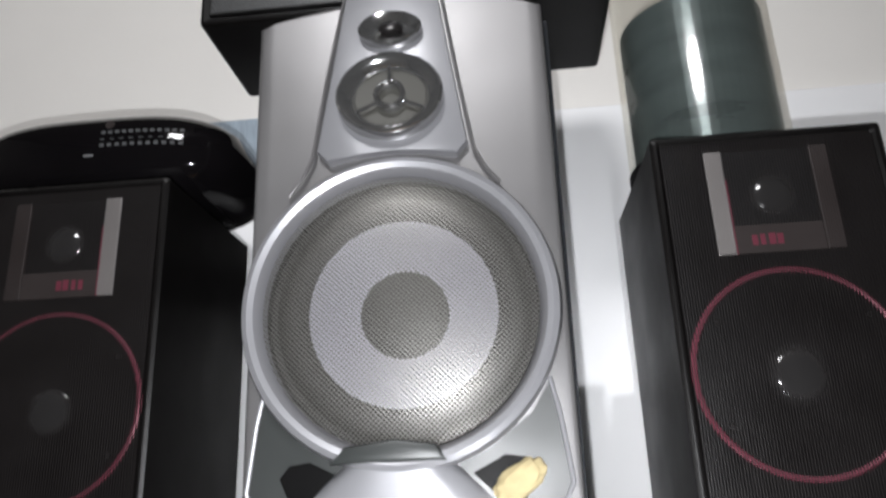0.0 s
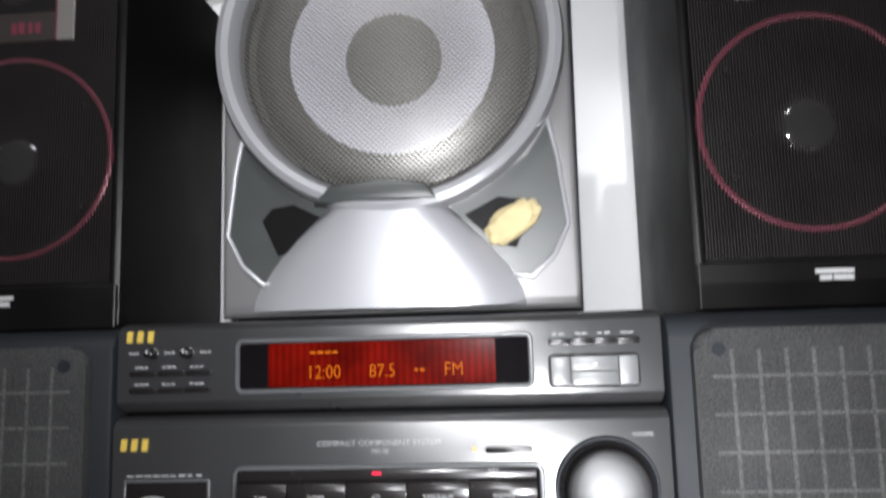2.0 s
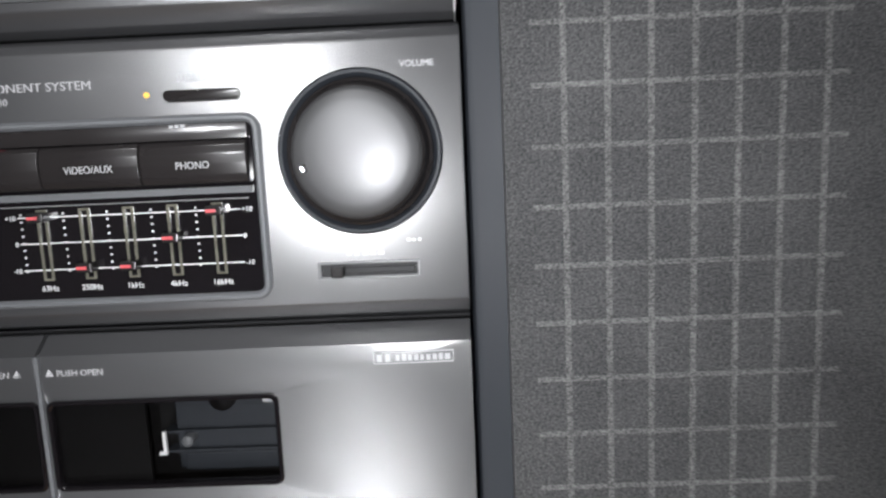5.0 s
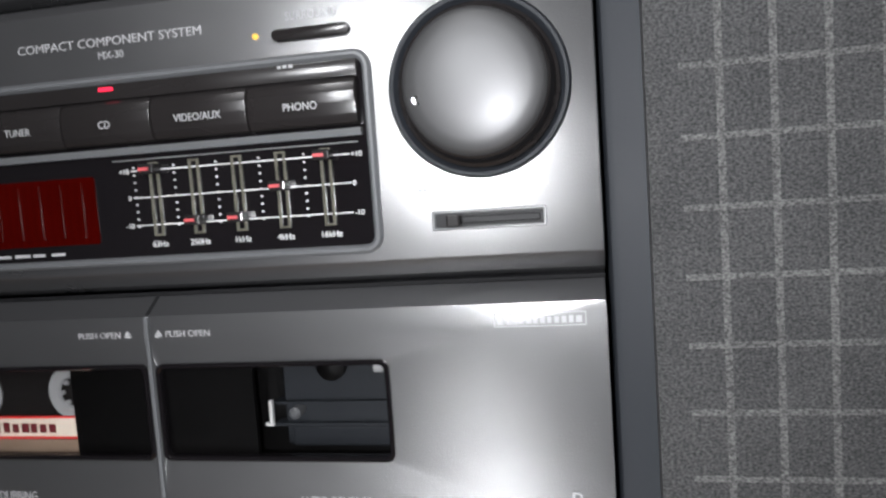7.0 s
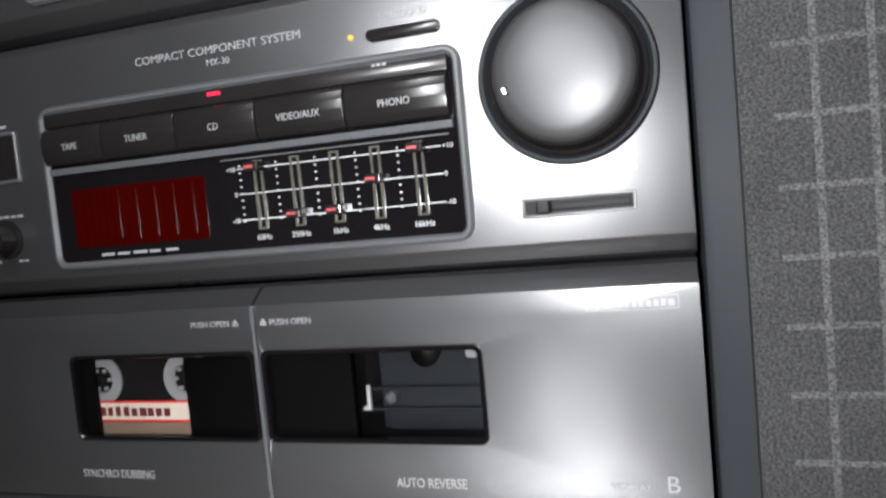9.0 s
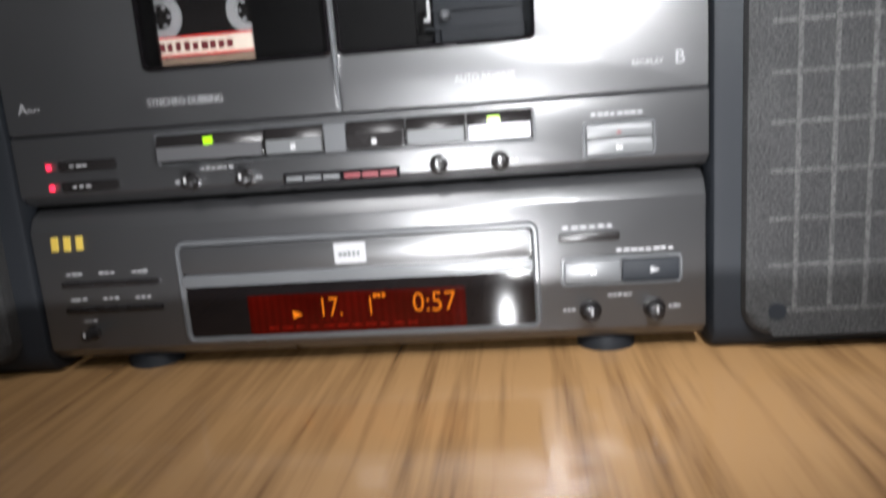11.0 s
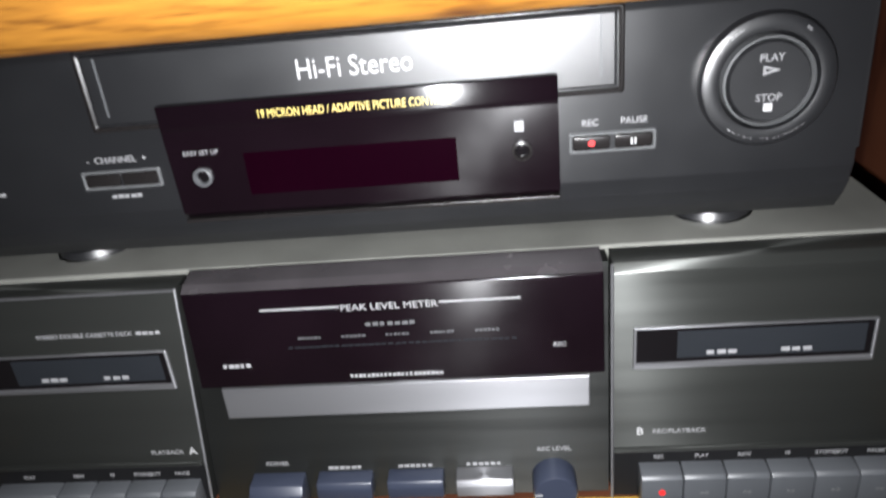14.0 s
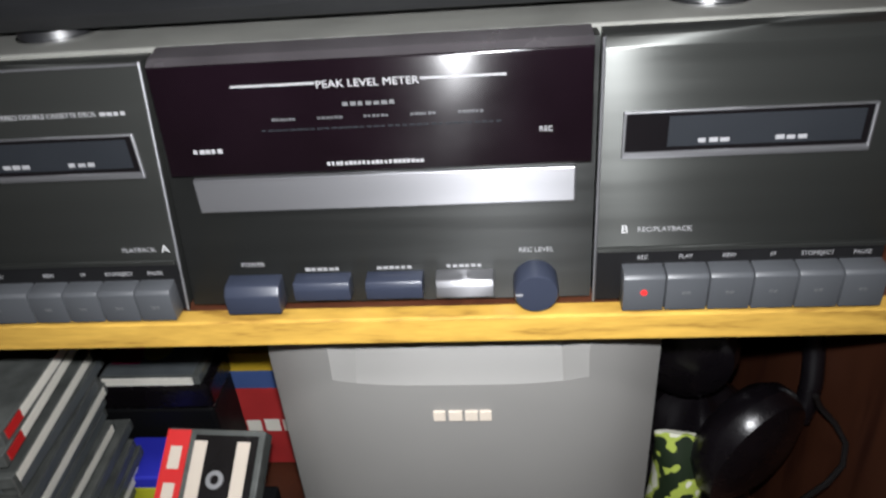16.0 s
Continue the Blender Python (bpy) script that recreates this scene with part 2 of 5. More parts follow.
M_SHELF = wood("mustard_edge", (0.16, 0.08, 0.014), (0.47, 0.285, 0.055), 0.36, 24, (0.9, 3, 7))
M_CABINET = wood("brown_cabinet", (0.025, 0.007, 0.004), (0.075, 0.025, 0.012), 0.4, 9, (3, 3, 0.5))
M_SLOT = surface("clear_slot_edge", (0.085, 0.082, 0.066), 0.2, metal=0.3, vary=0.5, scale=300)
M_MARK = surface("dull_red_mark", (0.30, 0.045, 0.05), 0.4)
M_METER = surface("unlit_red_segment", (0.10, 0.012, 0.016), 0.4)
M_LID = surface("smoky_lid", (0.030, 0.027, 0.029), 0.24, vary=0.4, scale=45, bump=0.03)
M_NAVY = surface("navy_key", (0.020, 0.024, 0.038), 0.35, vary=0.12)
M_DECK_DARK = surface("dark_brushed", (0.026, 0.027, 0.026), 0.40, metal=0.75, vary=0.15, scale=30, bump=0.08, grain=500, stretch=(0.15, 1, 3), brushed=0.85)
M_GOLD = surface("gold_print", (0.72, 0.52, 0.10), 0.35, metal=0.5, vary=0.05)
M_PRINT = surface("grey_print", (0.21, 0.21, 0.215), 0.5, vary=0.05)
M_WHITE = surface("white_print", (0.36, 0.36, 0.36), 0.5, vary=0.03)
M_YPRINT = surface("yellow_print", (0.55, 0.44, 0.13), 0.5, vary=0.05)
M_BUTTON = surface("button_plastic", (0.075, 0.077, 0.079), 0.38, vary=0.08)
M_BTNDARK = surface("dark_button", (0.009, 0.008, 0.008), 0.24, vary=0.2, spec=0.28)
M_SATIN = surface("dark_satin", (0.075, 0.080, 0.088), 0.30, metal=0.6, vary=0.06, bump=0.03)
M_KNOB = surface("knob_satin", (0.052, 0.052, 0.053), 0.46, metal=0.6, vary=0.04, bump=0.03)
M_BLUEKEY = surface("blue_grey_key", (0.050, 0.053, 0.058), 0.42, vary=0.12)
M_DOME = surface("smoky_dome", (0.020, 0.019, 0.019), 0.09, vary=0.2, scale=60)
M_RED = surface("red_plastic", (0.55, 0.02, 0.02), 0.4, vary=0.1)
M_LABEL = surface("cream_label", (0.55, 0.48, 0.40), 0.7, vary=0.06)
M_SHELL_LABEL = surface("brown_label", (0.20, 0.14, 0.10), 0.6, vary=0.2)
M_FOAM = surface("yellow_foam", (0.40, 0.33, 0.18), 0.85, vary=0.25, scale=90, bump=0.9, grain=260)
M_SONY = surface("grey_cabinet_plastic", (0.20, 0.195, 0.185), 0.45, vary=0.07, scale=14, bump=0.15, grain=1500)
M_REDGLOW = cells("display_red", (0.75, 0.022, 0.010), 0.19, 0.0042)
M_REDDIM = cells("display_red_dim", (0.60, 0.012, 0.006), 0.042, 0.0036)
M_REDAMP = cells("display_red_faint", (0.60, 0.012, 0.006), 0.017, 0.0036)
M_ORANGE = glow("display_digits", (1.0, 0.26, 0.015), 0.75)
M_LEDRED = glow("led_red", (1.0, 0.03, 0.08), 2.0)
M_LEDGREEN = glow("led_green", (0.45, 0.95, 0.02), 1.2)
M_LEDAMBER = glow("led_amber", (1.0, 0.62, 0.12), 1.5)
M_SMOKE = clear("smoked_pane", (0.80, 0.80, 0.80), 0.05)
M_CLEAR = clear("clear_plastic", (0.93, 0.92, 0.88), 0.16, 0.12)
M_DISC = surface("disc_edges", (0.15, 0.185, 0.185), 0.30, metal=0.55, vary=0.6, scale=30, bump=0.3, grain=900, stretch=(0.25, 0.25, 1.3), rvary=0.1, brushed=0.9)

# ---- mesh helpers ----
ROOT = {}


def thing(name, at, label, category, group="", kind=""):
    ob = new(name)
    ob.location = at
    ob.empty_display_size = 0.02
    ROOT[ob] = Vector(at)
    return tagged(ob, label, category, group, kind)


def part(name, bm, material, parent, label="", smooth=False, crease=35):
    """Links a bmesh, given in room coordinates, as one mesh under a thing or a part."""
    base = parent
    while base.parent:
        base = base.parent
    bmesh.ops.recalc_face_normals(bm, faces=bm.faces[:])
    bm.transform(Matrix.Translation(-ROOT.get(base, Vector())))
    me = bpy.data.meshes.new(name)
    bm.to_mesh(me)
    bm.free()
    me.materials.append(material)
    if smooth:
        for p in me.polygons:
            p.use_smooth = True
        me.set_sharp_from_angle(angle=radians(crease))
    ob = new(name, me)
    ob.parent = parent
    if label:
        ob["label"] = label
    return ob


def solid(name, bm, material, label, category, kind="", group="", smooth=False):
    """A thing or piece of the setting that is one mesh."""
    bmesh.ops.recalc_face_normals(bm, faces=bm.faces[:])
    me = bpy.data.meshes.new(name)
    bm.to_mesh(me)
    bm.free()
    me.materials.append(material)
    if smooth:
        for p in me.polygons:
            p.use_smooth = True
        me.set_sharp_from_angle(angle=radians(35))
    ob = new(name, me)
    ROOT[ob] = Vector()
    return tagged(ob, label, category, group, kind)


def box(x0, x1, y0, y1, z0, z1, bevel=0.0, seg=2, bm=None):
    own = bm is None
    bm = bm or bmesh.new()
    g = bmesh.ops.create_cube(bm, size=1)
    bmesh.ops.scale(bm, vec=(x1 - x0, y1 - y0, z1 - z0), verts=g["verts"])
    bmesh.ops.translate(bm, vec=((x0 + x1) / 2, (y0 + y1) / 2, (z0 + z1) / 2), verts=g["verts"])
    if bevel and own:
        bmesh.ops.bevel(bm, geom=bm.edges[:], offset=bevel, segments=seg, affect="EDGES", profile=0.5)
    return bm


def rrect(x0, x1, z0, z1, r, n=6):
    pts = []
    r = min(r, (x1 - x0) / 2 - 1e-5, (z1 - z0) / 2 - 1e-5)
    for cx, cz, a0 in ((x1 - r, z1 - r, 0), (x0 + r, z1 - r, 90), (x0 + r, z0 + r, 180), (x1 - r, z0 + r, 270)):
        for k in range(n + 1):
            a = radians(a0 + 90 * k / n)
            pts.append((cx + r * math.cos(a), cz + r * math.sin(a)))
    return pts


def disc(cx, cz, r, n=40, rz=None):
    return [(cx + r * math.cos(2 * math.pi * k / n), cz + (rz or r) * math.sin(2 * math.pi * k / n)) for k in range(n)]


def prism(pts, y0, y1, bevel=0.0, bm=None, seg=2):
    """A polygon in x and z, drawn out from y0 (front) to y1."""
    own = bm is None
    bm = bm or bmesh.new()
    f = [bm.verts.new((x, y0, z)) for x, z in pts]
    k = [bm.verts.new((x, y1, z)) for x, z in pts]
    front = bm.faces.new(f)
    bm.faces.new(k[::-1])
    n = len(pts)
    for i in range(n):
        bm.faces.new((f[i], f[(i + 1) % n], k[(i + 1) % n], k[i]))
    if bevel and own:
        bmesh.ops.bevel(bm, geom=list(front.edges), offset=bevel, segments=seg, affect="EDGES", profile=0.5)
    return bm


def slab(x0, x1, profile, bevel=0.0):
    """A profile in y and z, drawn out along x."""
    bm = bmesh.new()
    a = [bm.verts.new((x0, y, z)) for y, z in profile]
    b = [bm.verts.new((x1, y, z)) for y, z in profile]
    bm.faces.new(a)
    bm.faces.new(b[::-1])
    n = len(profile)
    for i in range(n):
        bm.faces.new((a[i], a[(i + 1) % n], b[(i + 1) % n], b[i]))
    if bevel:
        bmesh.ops.bevel(bm, geom=bm.edges[:], offset=bevel, segments=2, affect="EDGES", profile=0.5)
    return bm


def loops(rings, close=True, cap0=False, cap1=False):
    """Skins a row of closed rings of points."""
    bm = bmesh.new()
    vs = [[bm.verts.new(p) for p in ring] for ring in rings]
    n = len(vs[0])
    for a, b in zip(vs, vs[1:]):
        for i in range(n):
            bm.faces.new((a[i], a[(i + 1) % n], b[(i + 1) % n], b[i]))
    if cap0:
        bm.faces.new(vs[0])
    if cap1:
        bm.faces.new(vs[-1][::-1])
    return bm


def frame_ring(outer, inner, y0, y1, round_over=0.0):
    """A frame between two outlines with the same count of points."""
    o0 = [(x, y1, z) for x, z in outer]
    o1 = [(x, y0 + round_over, z) for x, z in outer]
    mid = [((a[0] * 2 + b[0]) / 3, y0, (a[1] * 2 + b[1]) / 3) for a, b in zip(outer, inner)]
    mid2 = [((a[0] + b[0] * 2) / 3, y0, (a[1] + b[1] * 2) / 3) for a, b in zip(outer, inner)]
    i1 = [(x, y0 + round_over, z) for x, z in inner]
    i0 = [(x, y1, z) for x, z in inner]
    return loops([o0, o1, mid, mid2, i1, i0, o0])


def lathe(cx, cz, profile, n=48, sx=1.0, sz=1.0):
    """Rows of radius and y, turned about an axis along y."""
    bm = bmesh.new()
    rows = []
    for r, y in profile:
        if r < 1e-6:
            rows.append([bm.verts.new((cx, y, cz))])
        else:
            rows.append([bm.verts.new((cx + sx * r * math.cos(2 * math.pi * k / n), y, cz + sz * r * math.sin(2 * math.pi * k / n))) for k in range(n)])
    for a, b in zip(rows, rows[1:]):
        for k in range(n):
            j = (k + 1) % n
            if len(a) == 1 and len(b) > 1:
                bm.faces.new((a[0], b[j], b[k]))
            elif len(b) == 1 and len(a) > 1:
                bm.faces.new((a[k], a[j], b[0]))
            elif len(a) > 1:
                bm.faces.new((a[k], a[j], b[j], b[k]))
    return bm


def spun(cx, cy, profile, n=48):
    """Rows of radius and z, turned about an upright axis."""
    bm = lathe(0, 0, [(r, z) for r, z in profile], n)
    bm.transform(Matrix(((1, 0, 0, cx), (0, 0, -1, cy), (0, 1, 0, 0), (0, 0, 0, 1))))
    return bm


def tube(points, r, n=8):
    """A round rod along a line of points."""
    bm = bmesh.new()
    pts = [Vector(p) for p in points]
    rows = []
    for i, p in enumerate(pts):
        d = (pts[min(i + 1, len(pts) - 1)] - pts[max(i - 1, 0)]).normalized()
        u = d.cross(Vector((0, 1, 0.01))).normalized()
        v = d.cross(u)
        rows.append([bm.verts.new(p + r * (math.cos(2 * math.pi * k / n) * u + math.sin(2 * math.pi * k / n) * v)) for k in range(n)])
    for a, b in zip(rows, rows[1:]):
        for k in range(n):
            bm.faces.new((a[k], a[(k + 1) % n], b[(k + 1) % n], b[k]))
    bm.faces.new(rows[0][::-1])
    bm.faces.new(rows[-1])
    return bm


def letters(parent, body, x, y, z, size, material, align="LEFT", wide=1.0, name="lettering", tilt=0.0, turn=0.0, thin=0.0):
    """Raised print that faces the front: its base line starts (or is centred) at x, z."""
    cu = bpy.data.curves.new("lettering", "FONT")
    cu.body, cu.size, cu.extrude, cu.align_x, cu.resolution_u = body, size * 1.4, 0.00008, align, 3
    cu.offset = -thin
    tmp = bpy.data.objects.new("lettering", cu)
    me = bpy.data.meshes.new_from_object(tmp)
    bpy.data.objects.remove(tmp)
    bm = bmesh.new()
    bm.from_mesh(me)
    bpy.data.meshes.remove(me)
    bm.transform(Matrix.Translation((x, y, z)) @ pose(0, 0, 0, 90 + tilt, turn, 0) @ Matrix.Diagonal((wide, 1, 1, 1)))
    return part(name, bm, material, parent)


def bars(parent, x0, x1, z0, z1, y, count, material, name="print_or_glint_bar"):
    """Unreadable print, or glints in the deck windows, as a row of short bars."""
    rnd = random.Random(int(x0 * 1e5) + int(z0 * 1e5))
    bm = bmesh.new()
    step = (x1 - x0) / count
    for k in range(count):
        a = x0 + step * k
        box(a, a + step * rnd.uniform(0.55, 0.85), y, y + 0.0003, z0, z0 + (z1 - z0) * rnd.uniform(0.8, 1.0), bm=bm)
    return part(name, bm, material, parent)


def stud(parent, cx, cz, y, r=0.0038, name="knob"):
    """A small black turning knob in a collar, with a white pointer."""
    k = part(name, lathe(cx, cz, [(r * 1.35, y + 0.002), (r * 1.35, y - 0.0005), (r, y - 0.001), (r * 0.9, y - 0.008), (r * 0.5, y - 0.0085), (0, y - 0.0085)], 24), M_BTNDARK, parent, smooth=True)
    part("pointer", box(cx - 0.0004, cx + 0.0004, y - 0.0089, y - 0.0083, cz, cz + r * 0.9), M_WHITE, k)
    return k


def button(parent, x0, x1, z0, z1, y, material, proud=0.002, r=0.001, name="button"):
    return part(name, prism(rrect(x0, x1, z0, z1, r, 3), y - proud, y + 0.001, 0.0004), material, parent, smooth=True)


def gold_mark(parent, x, z, y, w=0.019, h=0.007):
    """Maker's mark as plain gold shapes."""
    bm = bmesh.new()
    for k in range(3):
        a = x + w * (0.02 + 0.34 * k)
        prism([(a, z), (a + w * 0.17, z), (a + w * 0.21, z + h), (a + w * 0.04, z + h)], y - 0.0004, y + 0.0004, bm=bm)
    return part("maker_mark", bm, M_GOLD, parent, "gold printed maker's mark")


# ---- the room ----
solid("wall_back", box(-1.6, 1.6, 0.33, 0.45, -0.72, 1.9), M_WALL, "cream painted back wall behind the stacked stereo", "wall", "structure")
# unseen enclosure, coloured dark in place of low room light
solid("wall_left", box(-1.72, -1.6, -2.4, 0.45, -0.72, 1.9), M_ROOM, "unseen side wall, darkened to stand for the unlit room", "wall", "structure")
solid("wall_right", box(1.6, 1.72, -2.4, 0.45, -0.72, 1.9), M_ROOM, "unseen side wall, darkened to stand for the unlit room", "wall", "structure")
solid("wall_front", box(-1.72, 1.72, -2.52, -2.4, -0.72, 1.9), M_ROOM, "unseen wall behind the viewer, darkened to stand for the unlit room", "wall", "structure")
solid("ceiling", box(-1.72, 1.72, -2.52, 0.45, 1.9, 2.0), M_ROOM, "unseen ceiling, darkened to stand for the unlit room", "ceiling", "structure")
solid("floor", box(-1.72, 1.72, -2.52, 0.45, -0.82, -0.72), M_FLOOR, "unseen floor, darkened to stand for the unlit room", "floor", "structure")
solid("wall_board", box(-1.0, 1.0, 0.318, 0.3295, -0.6, 0.855, 0.002), M_BOARD, "smooth white board fixed against the back wall", "board", "structure")

# ---- table and cabinet ----
cab = thing("wooden_cabinet", (0, 0, -0.72), "brown wooden media cabinet with a varnished orange front edge", "cabinet")
part("top_board", box(-0.62, 0.62, -0.1717, 0.30, -0.0290, 0.0, 0.0), M_TABLE, cab, "laminated wood top with dark streaks")
# the front lipping is thicker than the top and rounded by wear
nose = [(-0.1645, -0.0380), (-0.1645, -0.0293), (-0.1720, -0.0293), (-0.1720, -0.0006), (-0.1745, -0.0006), (-0.1762, -0.0014), (-0.1775, -0.0040), (-0.1784, -0.0090), (-0.1783, -0.0150), (-0.1772, -0.0182), (-0.1778, -0.0215), (-0.1768, -0.0280), (-0.1735, -0.0338), (-0.1690, -0.0375), (-0.1665, -0.0380)]
part("front_edge", slab(-0.62, 0.62, nose), M_EDGE, cab, "glossy orange varnished wood edge", smooth=True)
for a, b in ((-0.62, -0.352), (-0.3512, -0.137), (-0.1363, -0.059), (-0.0584, 0.052), (0.0526, 0.331), (0.3317, 0.62)):
    part("edge_band", box(a, b, -0.1747, -0.1695, -0.0004, 0.0007, 0.0002), M_PALE, cab, "thin pale edge strip")
part("shelf", box(-0.42, 0.290, -0.112, 0.30, -0.283, -0.270), M_CABINET, cab)
part("shelf_edge", box(-0.42, 0.290, -0.1225, -0.112, -0.2835, -0.2685, 0.0012), M_SHELF, cab, "worn mustard-yellow shelf edge")
part("side_panel", box(-0.44, -0.42, -0.15, 0.30, -0.72, -0.0290), M_CABINET, cab)
part("side_panel", box(0.290, 0.310, -0.15, 0.30, -0.72, -0.0290), M_CABINET, cab)
part("back_panel", box(-0.42, 0.290, 0.30, 0.312, -0.72, -0.0005), M_CABINET, cab)
part("bottom_board", box(-0.42, 0.290, -0.13, 0.30, -0.64, -0.62), M_CABINET, cab)

# ---- compact stereo: four stacked units ----
W = 0.1612


def unit_body(parent, z0, z1, lip=0.010, W=0.1612):
    prof = [(0.29, z0), (0.012, z0), (0.006, z0 + 0.002), (0.0, z0 + 0.0075), (0.0, z1 - lip), (0.0035, z1 - lip * 0.35), (0.010, z1), (0.29, z1)]
    return part("body", slab(-W, W, prof, 0.0006), M_UNIT, parent, smooth=True)


def foot(parent, x, y, z, h, r=0.014):
    return part("foot", spun(x, y, [(0, z), (r, z), (r, z + h * 0.7), (r * 0.9, z + h), (0, z + h)], 24), M_UNIT_DARK, parent, smooth=True)


def window(parent, x0, x1, z0, z1, r=0.006, rim=0.003, material=None):
    f = part("window_frame", frame_ring(rrect(x0, x1, z0, z1, r), rrect(x0 + rim, x1 - rim, z0 + rim, z1 - rim, max(r - rim, 0.001)), -0.0022, 0.001, 0.0012), M_BEZEL, parent, smooth=True)
    part("window_panel", prism(rrect(x0 + rim, x1 - rim, z0 + rim, z1 - rim, max(r - rim, 0.001)), -0.0006, 0.001), material or M_BLACK, parent)
    return f


# CD player
cd = thing("cd_player", (0, 0.15, 0), "grey compact disc player unit with an orange lit display", "cd player")
unit_body(cd, 0.007, 0.0855)
for fx in (-0.118, 0.118):
    for fy in (0.022, 0.25):
        foot(cd, fx, fy, 0.0, 0.0075)
window(cd, -0.0885, 0.0865, 0.0155, 0.0675, 0.005, 0.0030)
part("disc_tray", prism(rrect(-0.0850, 0.0830, 0.0510, 0.0642, 0.002), -0.0030, 0.001, 0.0008), M_UNIT, cd, "grey drawer front", smooth=True)
part("tray_lip", prism(rrect(-0.0850, 0.0830, 0.0450, 0.0507, 0.0012), -0.0042, 0.001, 0.0008), M_BEZEL, cd, smooth=True)
part("disc_emblem", prism(rrect(-0.0090, 0.0060, 0.0530, 0.0628, 0.0006), -0.0034, -0.0028), M_PRINT, cd, "pale square disc emblem")
bars(cd, -0.0070, 0.0040, 0.0562, 0.0588, -0.0036, 5, M_BUTTON)
part("display", prism(rrect(-0.0550, 0.0510, 0.0190, 0.0385, 0.001), -0.0011, -0.0005), M_REDDIM, cd, "red lit display")
letters(cd, "17.", -0.0205, -0.0014, 0.0268, 0.0098, M_ORANGE, wide=0.75, thin=0.00022)
letters(cd, "1", 0.0030, -0.0014, 0.0268, 0.0092, M_ORANGE, wide=0.75, thin=0.00022)
letters(cd, "0:57", 0.0255, -0.0014, 0.0272, 0.0098, M_ORANGE, wide=0.90, thin=0.00022)
part("play_sign", prism([(-0.0330, 0.0262), (-0.0285, 0.0282), (-0.0330, 0.0302)], -0.0014, -0.001), M_ORANGE, cd)
bars(cd, 0.0070, 0.0135, 0.0352, 0.0370, -0.0014, 3, M_ORANGE)
bars(cd, -0.046, 0.030, 0.0215, 0.0225, -0.0014, 11, M_REDGLOW)
button(cd, 0.0955, 0.1230, 0.0568, 0.0606, 0.0, M_BTNDARK)
bars(cd, 0.0975, 0.1215, 0.0625, 0.0640, -0.0004, 6, M_PRINT)
part("key_surround", frame_ring(rrect(0.0960, 0.1508, 0.0352, 0.0492, 0.002), rrect(0.0975, 0.1493, 0.0367, 0.0477, 0.001), -0.0016, 0.001, 0.0006), M_BEZEL, cd, smooth=True)
for a, b, m in ((0.0978, 0.1232, M_BEZEL), (0.1237, 0.1490, M_UNIT_DARK)):
    button(cd, a, b, 0.0370, 0.0474, 0.0, m, 0.0022)
bars(cd, 0.1095, 0.1122, 0.0412, 0.0432, -0.0026, 2, M_WHITE)
part("play_sign", prism([(0.1362, 0.0408), (0.1405, 0.0423), (0.1362, 0.0438)], -0.0026, -0.0021), M_PRINT, cd)
bars(cd, 0.1215, 0.1480, 0.0510, 0.0524, -0.0004, 8, M_PRINT)
bars(cd, 0.1170, 0.1290, 0.0300, 0.0312, -0.0004, 5, M_PRINT)
for kx in (0.109, 0.1380):
    stud(cd, kx, 0.0235, 0.0)
bars(cd, 0.0965, 0.1025, 0.0235, 0.0250, -0.0004, 3, M_PRINT)
bars(cd, 0.1445, 0.1505, 0.0235, 0.0250, -0.0004, 3, M_PRINT)
for z in (0.0485, 0.0355):
    for k in range(3):
        button(cd, -0.1490 + k * 0.0170, -0.1323 + k * 0.0170, z - 0.0014, z + 0.0012, 0.0, M_BTNDARK, 0.0016, 0.0005)
        bars(cd, -0.1460 + k * 0.0170, -0.1370 + k * 0.0170, z + 0.0046, z + 0.0060, -0.0004, 3, M_PRINT)
bars(cd, -0.1410, -0.1335, 0.0288, 0.0300, -0.0004, 3, M_PRINT)
stud(cd, -0.1370, 0.0235, 0.0, 0.0028)
gold_mark(cd, -0.1515, 0.0658, -0.0004)

# twin cassette unit
tape = thing("cassette_unit", (0, 0.15, 0.0855), "grey twin cassette unit with a tape in the first bay", "cassette deck")
part("body", slab(-0.1628, 0.1628, [(0.29, 0.0865), (0.014, 0.0865), (0.006, 0.0885), (0.001, 0.093), (0.001, 0.1205), (0.004, 0.1225), (0.024, 0.1225), (0.024, 0.2015), (0.014, 0.2080), (0.29, 0.2080)], 0.0004), M_UNIT, tape, smooth=True)


def tape_door(x0, x1, wx0, wx1):
    n = 6
    outer = rrect(x0, x1, 0.1225, 0.2015, 0.0012, n)
    inner = rrect(wx0, wx1, 0.1475, 0.1835, 0.0030, n)
    d = part("tape_door", frame_ring(outer, inner, 0.0, 0.006, 0.0010), M_UNIT, tape, smooth=True)
    part("top_chamfer", slab(x0, x1, [(0.0005, 0.2012), (0.006, 0.2012), (0.012, 0.2068), (0.009, 0.2072)]), M_UNIT, d, smooth=True)
    part("window_frame", frame_ring(rrect(wx0, wx1, 0.1475, 0.1835, 0.003, n), rrect(wx0 + 0.0016, wx1 - 0.0016, 0.1492, 0.1818, 0.0022, n), -0.0008, 0.004, 0.0006), M_BLACK, d, smooth=True)
    pane = part("pane", prism(rrect(wx0 + 0.0016, wx1 - 0.0016, 0.1492, 0.1818, 0.0022, n), 0.0012, 0.0020), M_SMOKE, d)
    pane.visible_shadow = False
    return d


